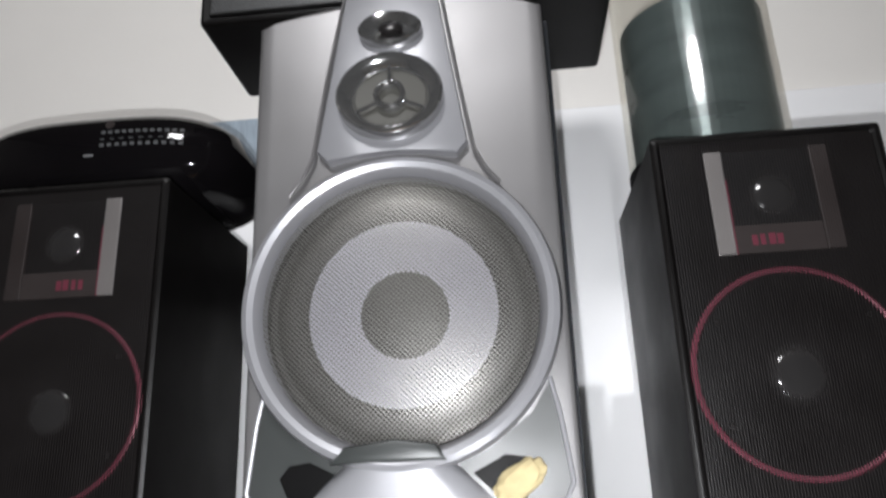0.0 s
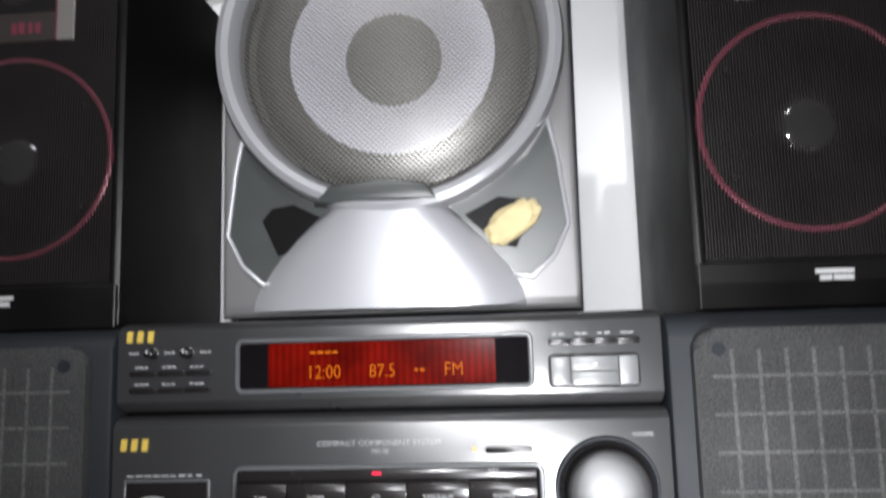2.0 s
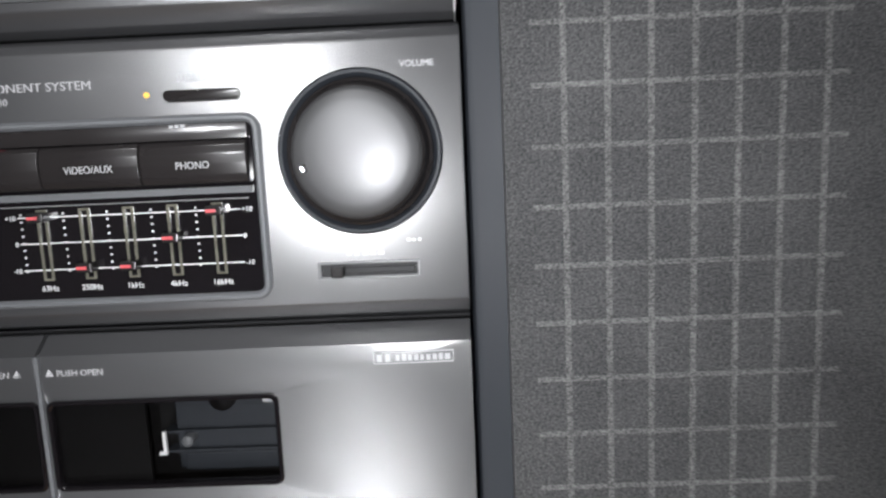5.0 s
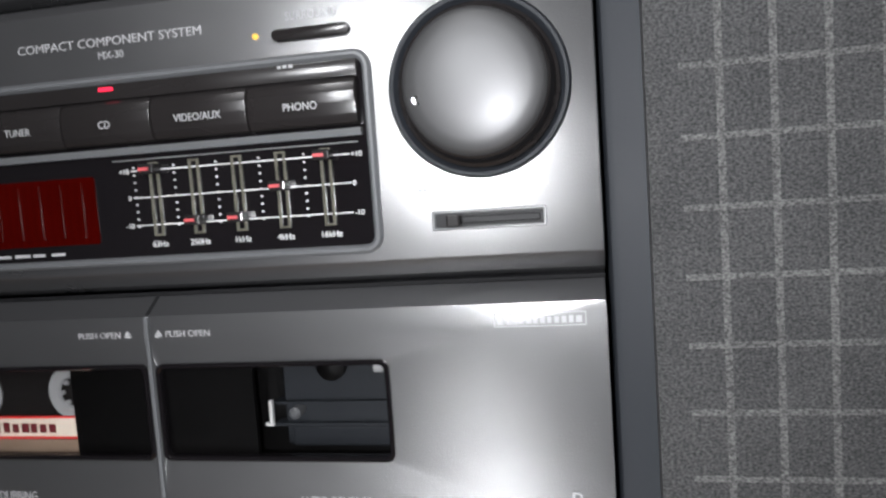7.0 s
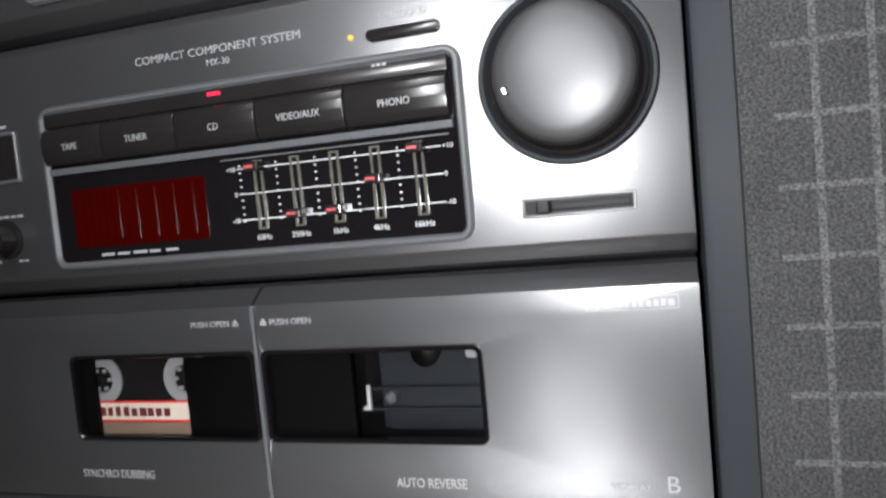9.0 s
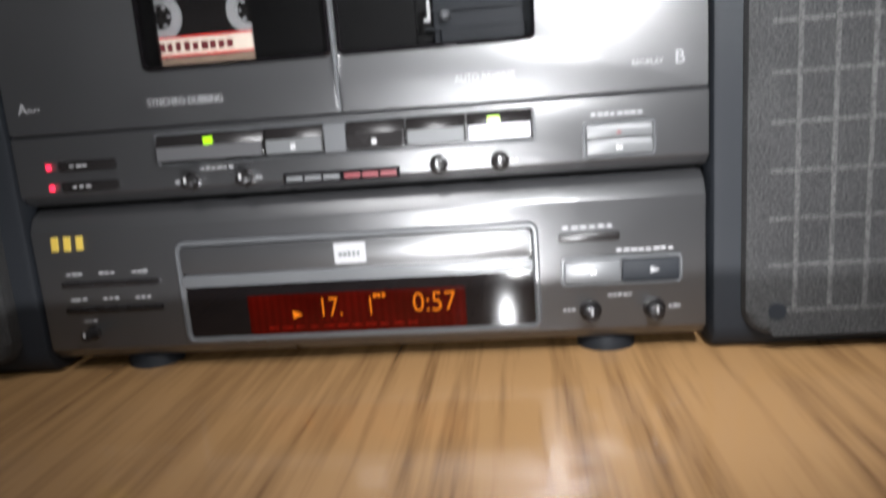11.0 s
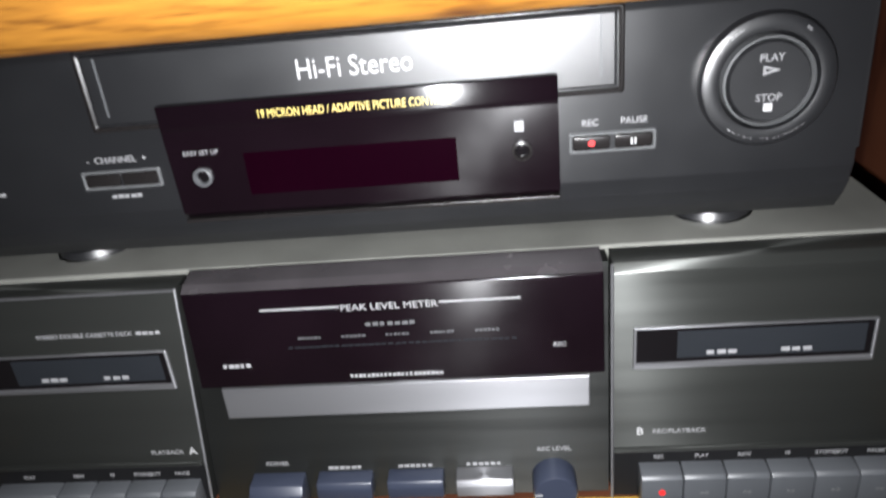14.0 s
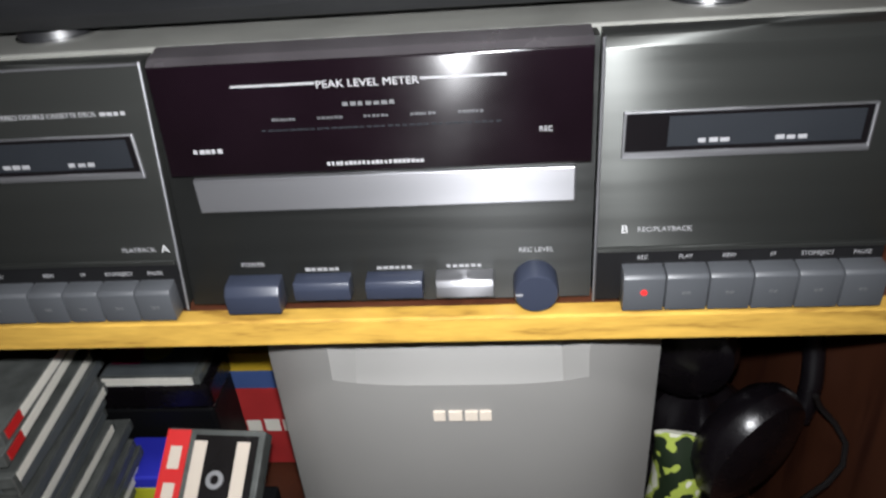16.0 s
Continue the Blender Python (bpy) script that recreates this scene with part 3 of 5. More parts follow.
tape_door(-0.1624, -0.0008, -0.0905, -0.0016)
tape_door(0.0008, 0.1624, 0.0016, 0.0895)
part("door_seam", box(-0.0007, 0.0007, -0.0004, 0.006, 0.1228, 0.2012), M_BEZEL, tape, "pale edge between the two doors")
# near-black backing and sheets paint the darkness inside the bays
part("bay_back", box(-0.1, 0.1, 0.0195, 0.0235, 0.140, 0.192), M_SHADE, tape)
part("bay_mask", box(-0.0375, 0.0370, 0.0045, 0.0065, 0.146, 0.186), M_SHADE, tape)
part("bay_mask", box(-0.0905, -0.0835, 0.0045, 0.0065, 0.146, 0.186), M_SHADE, tape)
part("reel_catch", prism([(0.0408, 0.1590), (0.0438, 0.1590), (0.0438, 0.1682), (0.0426, 0.1682), (0.0426, 0.1602), (0.0408, 0.1602)], 0.004, 0.0055), M_WHITE, tape, "small white plastic hook")
part("bay_rail", box(0.0400, 0.0850, 0.013, 0.0195, 0.1640, 0.1652), M_UNIT_DARK, tape)
part("bay_rail", box(0.0400, 0.0850, 0.013, 0.0195, 0.1560, 0.1570), M_UNIT_DARK, tape)
part("reel_hub", lathe(0.0640, 0.1785, [(0.0055, 0.0195), (0.0055, 0.012), (0.002, 0.010), (0, 0.010)], 20), M_SHADE, tape, smooth=True)
# small pale block painted as a glint in the bay's corner
part("bay_glint", box(0.0805, 0.0845, 0.010, 0.0195, 0.1765, 0.1805, 0.0006), M_PRINT, tape)
part("mechanism_plate", box(0.0440, 0.0885, 0.0150, 0.0195, 0.1485, 0.1815, 0.0006), M_UNIT_DARK, tape, "dusty grey mechanism plate")
part("mechanism_step", box(0.0470, 0.0860, 0.0125, 0.0152, 0.1485, 0.1560, 0.0008), M_UNIT_DARK, tape)
part("guide_post", lathe(0.0500, 0.1620, [(0.0022, 0.0152), (0.0022, 0.0090), (0.0012, 0.0082), (0, 0.0082)], 16), M_BEZEL, tape, smooth=True)

letters(tape, "PUSH OPEN", -0.0105, -0.0003, 0.1935, 0.0024, M_PRINT, "RIGHT")
letters(tape, "PUSH OPEN", 0.0072, -0.0003, 0.1935, 0.0024, M_PRINT)
for ax in (-0.0078, 0.0045):
    part("eject_sign", prism([(ax - 0.0013, 0.1943), (ax + 0.0013, 0.1943), (ax, 0.1961)], -0.0004, 0.0004), M_PRINT, tape)
    part("eject_sign", box(ax - 0.0013, ax + 0.0013, -0.0004, 0.0004, 0.1935, 0.1940), M_PRINT, tape)
letters(tape, "SYNCHRO DUBBING", -0.0905, -0.0003, 0.1315, 0.0036, M_PRINT, wide=0.78)
letters(tape, "AUTO REVERSE", 0.0530, -0.0003, 0.1315, 0.0036, M_PRINT, wide=0.78)
letters(tape, "REC/PLAY", 0.1300, -0.0003, 0.1330, 0.0022, M_PRINT)
letters(tape, "B", 0.1480, -0.0003, 0.1325, 0.0058, M_PRINT)
letters(tape, "A", -0.1550, -0.0003, 0.1325, 0.0052, M_PRINT)
letters(tape, "PLAY", -0.1500, -0.0003, 0.1330, 0.0020, M_PRINT)
part("noise_mark", frame_ring(rrect(0.1262, 0.1560, 0.1935, 0.1980, 0.0003), rrect(0.1265, 0.1557, 0.1938, 0.1977, 0.0002), -0.0004, 0.0003), M_PRINT, tape)
part("noise_mark", box(0.1275, 0.1293, -0.0004, 0.0003, 0.1943, 0.1972), M_PRINT, tape)
part("noise_mark", box(0.1306, 0.1324, -0.0004, 0.0003, 0.1943, 0.1972), M_PRINT, tape)
bars(tape, 0.1345, 0.1550, 0.1945, 0.1970, -0.0004, 9, M_PRINT)
part("key_surround", frame_ring(rrect(-0.0900, 0.0875, 0.1035, 0.1190, 0.001), rrect(-0.0890, 0.0865, 0.1045, 0.1180, 0.0006), -0.0008, 0.0015, 0.0004), M_BEZEL, tape, smooth=True)
for a, b, m in ((-0.0885, -0.0365, M_STEEL), (-0.0358, -0.0085, M_BUTTON), (0.0022, 0.0290, M_BTNDARK), (0.0297, 0.0565, M_BUTTON), (0.0572, 0.0860, M_STEEL)):
    key = part("tape_key", slab(a, b, [(0.002, 0.1178), (-0.0010, 0.1178), (-0.0040, 0.1125), (-0.0045, 0.1060), (0.002, 0.1050)], 0.0003), M_BTNDARK, tape, smooth=True)
    part("key_face", slab(a + 0.0008, b - 0.0008, [(-0.0030, 0.1125), (-0.0044, 0.1125), (-0.0049, 0.1062), (-0.0035, 0.1062)]), m, key)
part("bridge", box(-0.0083, 0.0020, -0.0030, 0.002, 0.1048, 0.1178, 0.0006), M_BEZEL, tape)
part("led", box(-0.0645, -0.0605, -0.0046, -0.0030, 0.1128, 0.1162), M_LEDGREEN, tape, "lit green lamp")
part("led", box(0.0665, 0.0720, -0.0046, -0.0030, 0.1128, 0.1162), M_LEDGREEN, tape, "lit green lamp")
for kx in (-0.022, 0.0155):
    bars(tape, kx - 0.0012, kx + 0.0012, 0.1075, 0.1105, -0.0056, 2, M_WHITE)
part("led", box(-0.1462, -0.1444, -0.0004, 0.0012, 0.1054, 0.1082), M_LEDRED, tape, "lit red lamp")
part("led", box(-0.1462, -0.1444, -0.0004, 0.0012, 0.0954, 0.0982), M_LEDRED, tape, "lit red lamp")
for z in (0.1045, 0.0945):
    button(tape, -0.1400, -0.1110, z, z + 0.0046, 0.001, M_BTNDARK, 0.0016)
    bars(tape, -0.1340, -0.1240, z + 0.0018, z + 0.0030, -0.0009, 3, M_PRINT)
for kx in (-0.0745, -0.0480, 0.0430, 0.0710):
    stud(tape, kx, 0.0957, 0.001, 0.0032)
for a, b in ((-0.083, -0.079), (-0.0435, -0.0400), (0.034, 0.0385), (0.0755, 0.080)):
    bars(tape, a, b, 0.0950, 0.0966, 0.0004, 2, M_PRINT)
bars(tape, -0.0700, -0.0530, 0.1008, 0.1022, 0.0004, 6, M_PRINT)
bars(tape, 0.0485, 0.0650, 0.1008, 0.1022, 0.0004, 6, M_PRINT)
part("level_meter", box(-0.0300, 0.0250, -0.0004, 0.002, 0.0915, 0.0962), M_BLACK, tape)
for k in range(3):
    part("meter_segment", box(-0.0285 + k * 0.0088, -0.0208 + k * 0.0088, -0.0008, 0.0, 0.0926, 0.0950), M_BUTTON, tape)
    part("meter_segment", box(-0.0010 + k * 0.0085, 0.0065 + k * 0.0085, -0.0008, 0.0, 0.0926, 0.0950), M_METER, tape)
part("key_surround", frame_ring(rrect(0.1080, 0.1400, 0.0940, 0.1100, 0.002), rrect(0.1092, 0.1388, 0.0952, 0.1088, 0.001), -0.0006, 0.002, 0.0004), M_BEZEL, tape, smooth=True)
button(tape, 0.1096, 0.1384, 0.1028, 0.1084, 0.001, M_BUTTON, 0.0028)
button(tape, 0.1096, 0.1384, 0.0956, 0.1020, 0.001, M_BUTTON, 0.0028)
bars(tape, 0.1228, 0.1250, 0.1045, 0.1058, -0.0022, 1, M_METER)
bars(tape, 0.1225, 0.1255, 0.0975, 0.0995, -0.0022, 2, M_WHITE)
bars(tape, 0.1120, 0.1350, 0.1125, 0.1140, 0.0004, 8, M_PRINT)

# the tape in the first bay
mc = thing("cassette", (-0.060, 0.012, 0.15), "clear cassette with a red and cream handwritten label", "cassette")
part("shell", box(-0.1115, -0.0105, 0.0075, 0.0165, 0.1465, 0.1895, 0.001), M_BTNDARK, mc)
for hx in (-0.0818, -0.0393):
    hub = part("hub", lathe(hx, 0.1715, [(0.0105, 0.0078), (0.0105, 0.0068), (0.0062, 0.0064), (0.0055, 0.0075), (0.0055, 0.009), (0, 0.009)], 32), M_PRINT, mc, smooth=True)
    for k in range(6):
        a = k * math.pi / 3
        part("tooth", box(hx + 0.0044 * math.cos(a) - 0.0007, hx + 0.0044 * math.cos(a) + 0.0007, 0.0064, 0.008, 0.1715 + 0.0044 * math.sin(a) - 0.0007, 0.1715 + 0.0044 * math.sin(a) + 0.0007), M_PRINT, hub)
lab = part("label", box(-0.0865, -0.0385, 0.0066, 0.0076, 0.1537, 0.1620), M_LABEL, mc, "cream label with red border")
part("border", box(-0.0865, -0.0385, 0.0062, 0.0067, 0.1616, 0.1624), M_RED, lab)
part("border", box(-0.0865, -0.0385, 0.0062, 0.0067, 0.1534, 0.1542), M_RED, lab)
bars(mc, -0.0840, -0.0470, 0.1558, 0.1600, 0.0063, 9, M_METER)
part("lower_label", box(-0.0835, -0.0385, 0.0066, 0.0076, 0.1470, 0.1530), M_SHELL_LABEL, mc)

# amplifier
amp = thing("amplifier", (0, 0.15, 0.208), "grey amplifier unit with volume knob and equaliser sliders", "amplifier")
unit_body(amp, 0.2095, 0.3160, 0.006, 0.1628)
gold_mark(amp, -0.1580, 0.2965, -0.0004)
letters(amp, "COMPACT COMPONENT SYSTEM", -0.0395, -0.0004, 0.2975, 0.0031, M_PRINT, wide=1.11)
letters(amp, "MX-30", -0.0075, -0.0004, 0.2930, 0.0026, M_PRINT)
part("led", prism(disc(0.0522, 0.2946, 0.0010, 16), -0.0005, 0.001), M_LEDAMBER, amp, "small amber lamp")
button(amp, 0.0585, 0.0855, 0.2920, 0.2958, 0.0, M_BTNDARK, 0.0022, 0.0018)
letters(amp, "SURROUND", 0.0632, -0.0004, 0.2986, 0.0028, M_PRINT, wide=0.84)
letters(amp, "VOLUME", 0.1415, -0.0004, 0.3002, 0.0023, M_PRINT, wide=0.95)
window(amp, -0.0895, 0.0915, 0.2200, 0.2872, 0.006, 0.0030)
part("selector_rail", slab(-0.0858, 0.0870, [(0.001, 0.2840), (-0.0022, 0.2840), (-0.0026, 0.2784), (0.001, 0.2784)], 0.0003), M_BTNDARK, amp, smooth=True)
part("led", box(-0.0068, -0.0016, -0.0031, -0.0020, 0.2816, 0.2828), M_LEDRED, amp, "lit red lamp")
bars(amp, 0.060, 0.066, 0.2828, 0.2838, -0.0029, 3, M_PRINT)
xs = [-0.0858, -0.0560, -0.0215, 0.0135, 0.0490, 0.0870]
for a, b, word in zip(xs, xs[1:], ("TAPE", "TUNER", "CD", "VIDEO/AUX", "PHONO")):
    key = part("selector_key", slab(a + 0.0003, b - 0.0003, [(0.001, 0.2780), (-0.0030, 0.2780), (-0.0046, 0.2765), (-0.0055, 0.2735), (-0.0057, 0.2700), (-0.0052, 0.2660), (-0.0040, 0.2632), (0.001, 0.2622)], 0.0004), M_BTNDARK, amp, smooth=True)
    letters(key, word, (a + b) / 2, -0.0060, 0.2684, 0.0026, M_PRINT, "CENTER", 0.9)
part("rail_trim", slab(-0.0858, 0.0870, [(0.001, 0.2616), (-0.0026, 0.2616), (-0.0020, 0.2592), (0.001, 0.2592)]), M_BEZEL, amp)
part("display", prism(rrect(-0.0775, -0.0140, 0.2285, 0.2525, 0.001), -0.0010, -0.0004), M_REDAMP, amp, "dim red level display")
for k in range(5):
    part("display_cell", box(-0.0620 + k * 0.0088, -0.0545 + k * 0.0088, -0.0014, -0.0009, 0.2310, 0.2505), M_REDAMP, amp)
bars(amp, -0.066, -0.027, 0.2248, 0.2260, -0.0009, 5, M_PRINT)
part("scale_strip", box(-0.006, 0.085, -0.0009, 0.0, 0.2570, 0.2574), M_BUTTON, amp)
for z in (0.2533, 0.2438, 0.2340):
    part("scale_line", box(0.0010, 0.0818, -0.0010, -0.0005, z - 0.0002, z + 0.0002), M_WHITE, amp)
for z, word in ((0.2524, "+10"), (0.2429, "0"), (0.2331, "-10")):
    letters(amp, word, 0.0003, -0.0010, z, 0.0018, M_WHITE, "RIGHT")
    letters(amp, word, 0.0823, -0.0010, z, 0.0018, M_WHITE)
for k, (sx, sz, word) in enumerate(((0.0098, 0.2535, "63Hz"), (0.0253, 0.2350, "250Hz"), (0.0413, 0.2350, "1kHz"), (0.0573, 0.2445, "4kHz"), (0.0735, 0.2535, "16kHz"))):
    slot = part("slider_slot", frame_ring(rrect(sx - 0.0020, sx + 0.0020, 0.2300, 0.2560, 0.0003, 2), rrect(sx - 0.0010, sx + 0.0010, 0.2308, 0.2552, 0.0002, 2), -0.0014, 0.0, 0.0003), M_SLOT, amp)
    kn = part("slider_knob", box(sx - 0.0030, sx + 0.0030, -0.0060, -0.0005, sz - 0.0018, sz + 0.0018, 0.0006), M_BTNDARK, amp)
    part("mark", box(sx - 0.0024, sx + 0.0012, -0.0064, -0.0058, sz - 0.0005, sz + 0.0005), M_MARK, kn)
    letters(amp, word, sx, -0.0010, 0.2262, 0.0021, M_WHITE, "CENTER")
    bm = bmesh.new()
    for j in range(9):
        box(sx - 0.0080, sx - 0.0074, -0.0010, -0.0005, 0.2333 + j * 0.0026, 0.2339 + j * 0.0026, bm=bm)
    part("scale_dots", bm, M_WHITE, amp)
KX, KZ = 0.1262, 0.2715
part("knob_ring", lathe(KX, KZ, [(0.0292, 0.001), (0.0292, -0.0012), (0.0284, -0.0024), (0.0274, -0.0024), (0.0262, -0.0006), (0.0256, 0.001)], 64), M_UNIT_DARK, amp, smooth=True)
vol = part("volume_knob", lathe(KX, KZ, [(0.0226, 0.001), (0.0226, -0.0098), (0.0221, -0.0112), (0.0207, -0.0122), (0.0172, -0.0132), (0.0115, -0.0139), (0.0058, -0.0142), (0, -0.0143)], 64), M_KNOB, amp, "large round satin grey knob", smooth=True)
part("knob_groove", lathe(KX, KZ, [(0.0262, 0.0008), (0.0258, -0.0020), (0.0246, -0.0030), (0.0236, -0.0070), (0.0232, -0.0095), (0.0226, -0.0100)], 64), M_BTNDARK, vol, smooth=True)
part("pointer", lathe(KX - 0.0178, KZ - 0.0045, [(0.0015, -0.0115), (0.0015, -0.0132), (0.0009, -0.0130), (0, -0.0129)], 16), M_CHROME, vol, smooth=True)
part("balance_slot", frame_ring(rrect(0.1082, 0.1455, 0.2260, 0.2325, 0.0006), rrect(0.1093, 0.1444, 0.2270, 0.2315, 0.0004), -0.0010, 0.002, 0.0003), M_BUTTON, amp)
part("balance_track", box(0.1093, 0.1444, -0.0003, 0.0008, 0.2270, 0.2315), M_MATT, amp)
part("balance_slide", box(0.1180, 0.1435, -0.0012, 0.0, 0.2280, 0.2304, 0.0004), M_MATT, amp)
part("balance_knob", box(0.1135, 0.1180, -0.0050, 0.0, 0.2272, 0.2313, 0.0006), M_BTNDARK, amp)
bars(amp, 0.104, 0.110, 0.2390, 0.2402, -0.0004, 3, M_PRINT)
bars(amp, 0.141, 0.147, 0.2390, 0.2402, -0.0004, 3, M_PRINT)
bars(amp, 0.119, 0.133, 0.2345, 0.2358, -0.0004, 5, M_PRINT)
part("power_surround", frame_ring(rrect(-0.1550, -0.1030, 0.2585, 0.2800, 0.001), rrect(-0.1535, -0.1045, 0.2600, 0.2785, 0.0008), -0.0012, 0.001, 0.0004), M_BEZEL, amp)
button(amp, -0.1534, -0.1046, 0.2602, 0.2784, 0.0, M_BTNDARK, 0.0008)
part("power_symbol", prism(disc(-0.137, 0.2685, 0.008, 24, 0.0022), -0.0012, -0.0006), M_PRINT, amp)
bars(amp, -0.153, -0.106, 0.2815, 0.2828, -0.0004, 9, M_PRINT)
part("headphone_jack", lathe(-0.1440, 0.2325, [(0.0050, 0.001), (0.0050, -0.0012), (0.0034, -0.0014), (0.0030, 0.004), (0, 0.004)], 24), M_BTNDARK, amp, smooth=True)
stud(amp, -0.1150, 0.2350, 0.0, 0.0062)
bars(amp, -0.126, -0.104, 0.2440, 0.2452, -0.0004, 6, M_PRINT)
bars(amp, -0.127, -0.119, 0.2250, 0.2262, -0.0004, 3, M_PRINT)
bars(amp, -0.110, -0.104, 0.2250, 0.2262, -0.0004, 2, M_PRINT)
bars(amp, -0.146, -0.142, 0.2405, 0.2417, -0.0004, 2, M_PRINT)

# tuner
tun = thing("tuner", (0, 0.15, 0.316), "grey radio tuner unit with a red lit display", "tuner")
unit_body(tun, 0.3172, 0.3715, 0.005)
window(tun, -0.0885, 0.0880, 0.3280, 0.3608, 0.005, 0.0030)
part("display", prism(rrect(-0.0680, 0.0660, 0.3318, 0.3572, 0.001), -0.0011, -0.0005), M_REDGLOW, tun, "red lit display")
letters(tun, "12:00", -0.0450, -0.0014, 0.3365, 0.0078, M_ORANGE, wide=0.85, thin=0.00020)
letters(tun, "87.5", -0.0080, -0.0014, 0.3365, 0.0078, M_ORANGE, wide=0.85, thin=0.00020)
bars(tun, 0.0190, 0.0255, 0.3395, 0.3408, -0.0014, 2, M_ORANGE)
letters(tun, "FM", 0.0360, -0.0014, 0.3365, 0.0078, M_ORANGE, wide=0.85, thin=0.00020)
bars(tun, -0.0430, -0.0250, 0.3510, 0.3522, -0.0014, 4, M_ORANGE)
gold_mark(tun, -0.1560, 0.3600, -0.0004)
for kx in (-0.1390, -0.1170):
    stud(tun, kx, 0.3535, 0.0, 0.0026)
    bars(tun, kx - 0.015, kx - 0.008, 0.3530, 0.3545, -0.0004, 3, M_PRINT)
bars(tun, -0.110, -0.103, 0.3530, 0.3545, -0.0004, 3, M_PRINT)
for z in (0.3400, 0.3300):
    for k in range(3):
        button(tun, -0.1530 + k * 0.0170, -0.1368 + k * 0.0170, z, z + 0.0030, 0.0, M_BTNDARK, 0.0014, 0.0006)
        bars(tun, -0.1500 + k * 0.0170, -0.1410 + k * 0.0170, z + 0.0046, z + 0.0060, -0.0004, 3, M_PRINT)
for k in range(4):
    button(tun, 0.0968 + k * 0.0131, 0.1093 + k * 0.0131, 0.3520, 0.3556, 0.0, M_BTNDARK, 0.0024, 0.0008)
    bars(tun, 0.099 + k * 0.0131, 0.107 + k * 0.0131, 0.3580, 0.3590, -0.0004, 2, M_PRINT)
part("key_surround", frame_ring(rrect(0.0962, 0.1480, 0.3278, 0.3468, 0.003), rrect(0.0972, 0.1470, 0.3288, 0.3458, 0.002), -0.0008, 0.001, 0.0004), M_BTNDARK, tun, smooth=True)
for a, b, c, d in ((0.0975, 0.1085, 0.3291, 0.3454), (0.1090, 0.1355, 0.3376, 0.3454), (0.1090, 0.1355, 0.3291, 0.3368), (0.1360, 0.1467, 0.3291, 0.3454)):
    button(tun, a, b, c, d, 0.0, M_BUTTON, 0.0030, 0.0012)
bars(tun, 0.1215, 0.1245, 0.3400, 0.3415, -0.0034, 1, M_WHITE)

# ---- pair of stereo speakers beside the units ----
spk = thing("stereo_speaker", (0.295, 0.15, 0), "grey speaker with dark cloth grille on a wooden top", "speaker", "stereo speaker pair")
part("cabinet", slab(0.1640, 0.4265, [(0.30, 0.0), (0.010, 0.0), (0.004, 0.003), (0.0, 0.010), (0.0, 0.357), (0.004, 0.365), (0.012, 0.3690), (0.30, 0.3690)], 0.0035), M_UNIT_DARK, spk, smooth=True)
g = part("grille", prism(rrect(0.1765, 0.4135, 0.0100, 0.3590, 0.012, 6), -0.0075, 0.001, 0.005, seg=4), M_CLOTH, spk, "dark grey speckled cloth", smooth=True)
# pale ribs only where the cloth catches light; the rest is left plain
for k in range(7):
    bm = bmesh.new()
    x = 0.1972 + k * 0.0147
    prism([(x - 0.0010, 0.022), (x + 0.0010, 0.022), (x + 0.0010, 0.347), (x - 0.0010, 0.347)], -0.0079, -0.0070, bm=bm)
    part("grille_rib", bm, M_RIB, g)
for k in range(16):
    bm = bmesh.new()
    z = 0.0220 + k * 0.0207
    prism([(0.186, z - 0.0009), (0.293, z - 0.0009), (0.293, z + 0.0009), (0.186, z + 0.0009)], -0.0078, -0.0070, bm=bm)
    part("grille_rib", bm, M_RIB, g)
part("grille_peg", prism(disc(0.1900, 0.3475, 0.0040, 20), -0.0081, -0.0070), M_UNIT_DARK, g)
part("grille_peg", prism(disc(0.1900, 0.0215, 0.0040, 20), -0.0081, -0.0070), M_UNIT_DARK, g)
rings = []
for k, y in ((1.0, -0.006), (1.0, -0.0090), (0.97, -0.0115), (0.90, -0.0145), (0.78, -0.0185), (0.60, -0.0228), (0.40, -0.0258), (0.20, -0.0272), (0.05, -0.0276)):
    rings.append([(0.3570 + 0.0475 * k * math.copysign(abs(math.cos(a)) ** 0.55, math.cos(a)), y, 0.2385 + 0.0395 * k * math.copysign(abs(math.sin(a)) ** 0.45, math.sin(a))) for a in (2 * math.pi * q / 56 for q in range(56))])
part("horn_cover", loops(rings, cap1=True), M_SATIN, spk, "glossy dark moulded horn cover", smooth=True)
copy_thing(spk, Matrix.Translation((-0.295, 0.15, 0)) @ Matrix.Diagonal((-1, 1, 1, 1)))

# ---- silver speaker on the stack ----
SX, SZ = 0.005, 0.378
sil = thing("silver_speaker", (0.005, 0.15, 0.3715), "tall silver speaker with a large meshed woofer", "speaker")
arch = [(-0.108, 0.374), (0.121, 0.374)]
n_arch = 18
top_arc = [(0.1225 - 0.2325 * k / n_arch, 0.795 + 0.018 * math.sin(math.pi * k / n_arch)) for k in range(n_arch + 1)]
WX, WZ = 0.0035, 0.5490


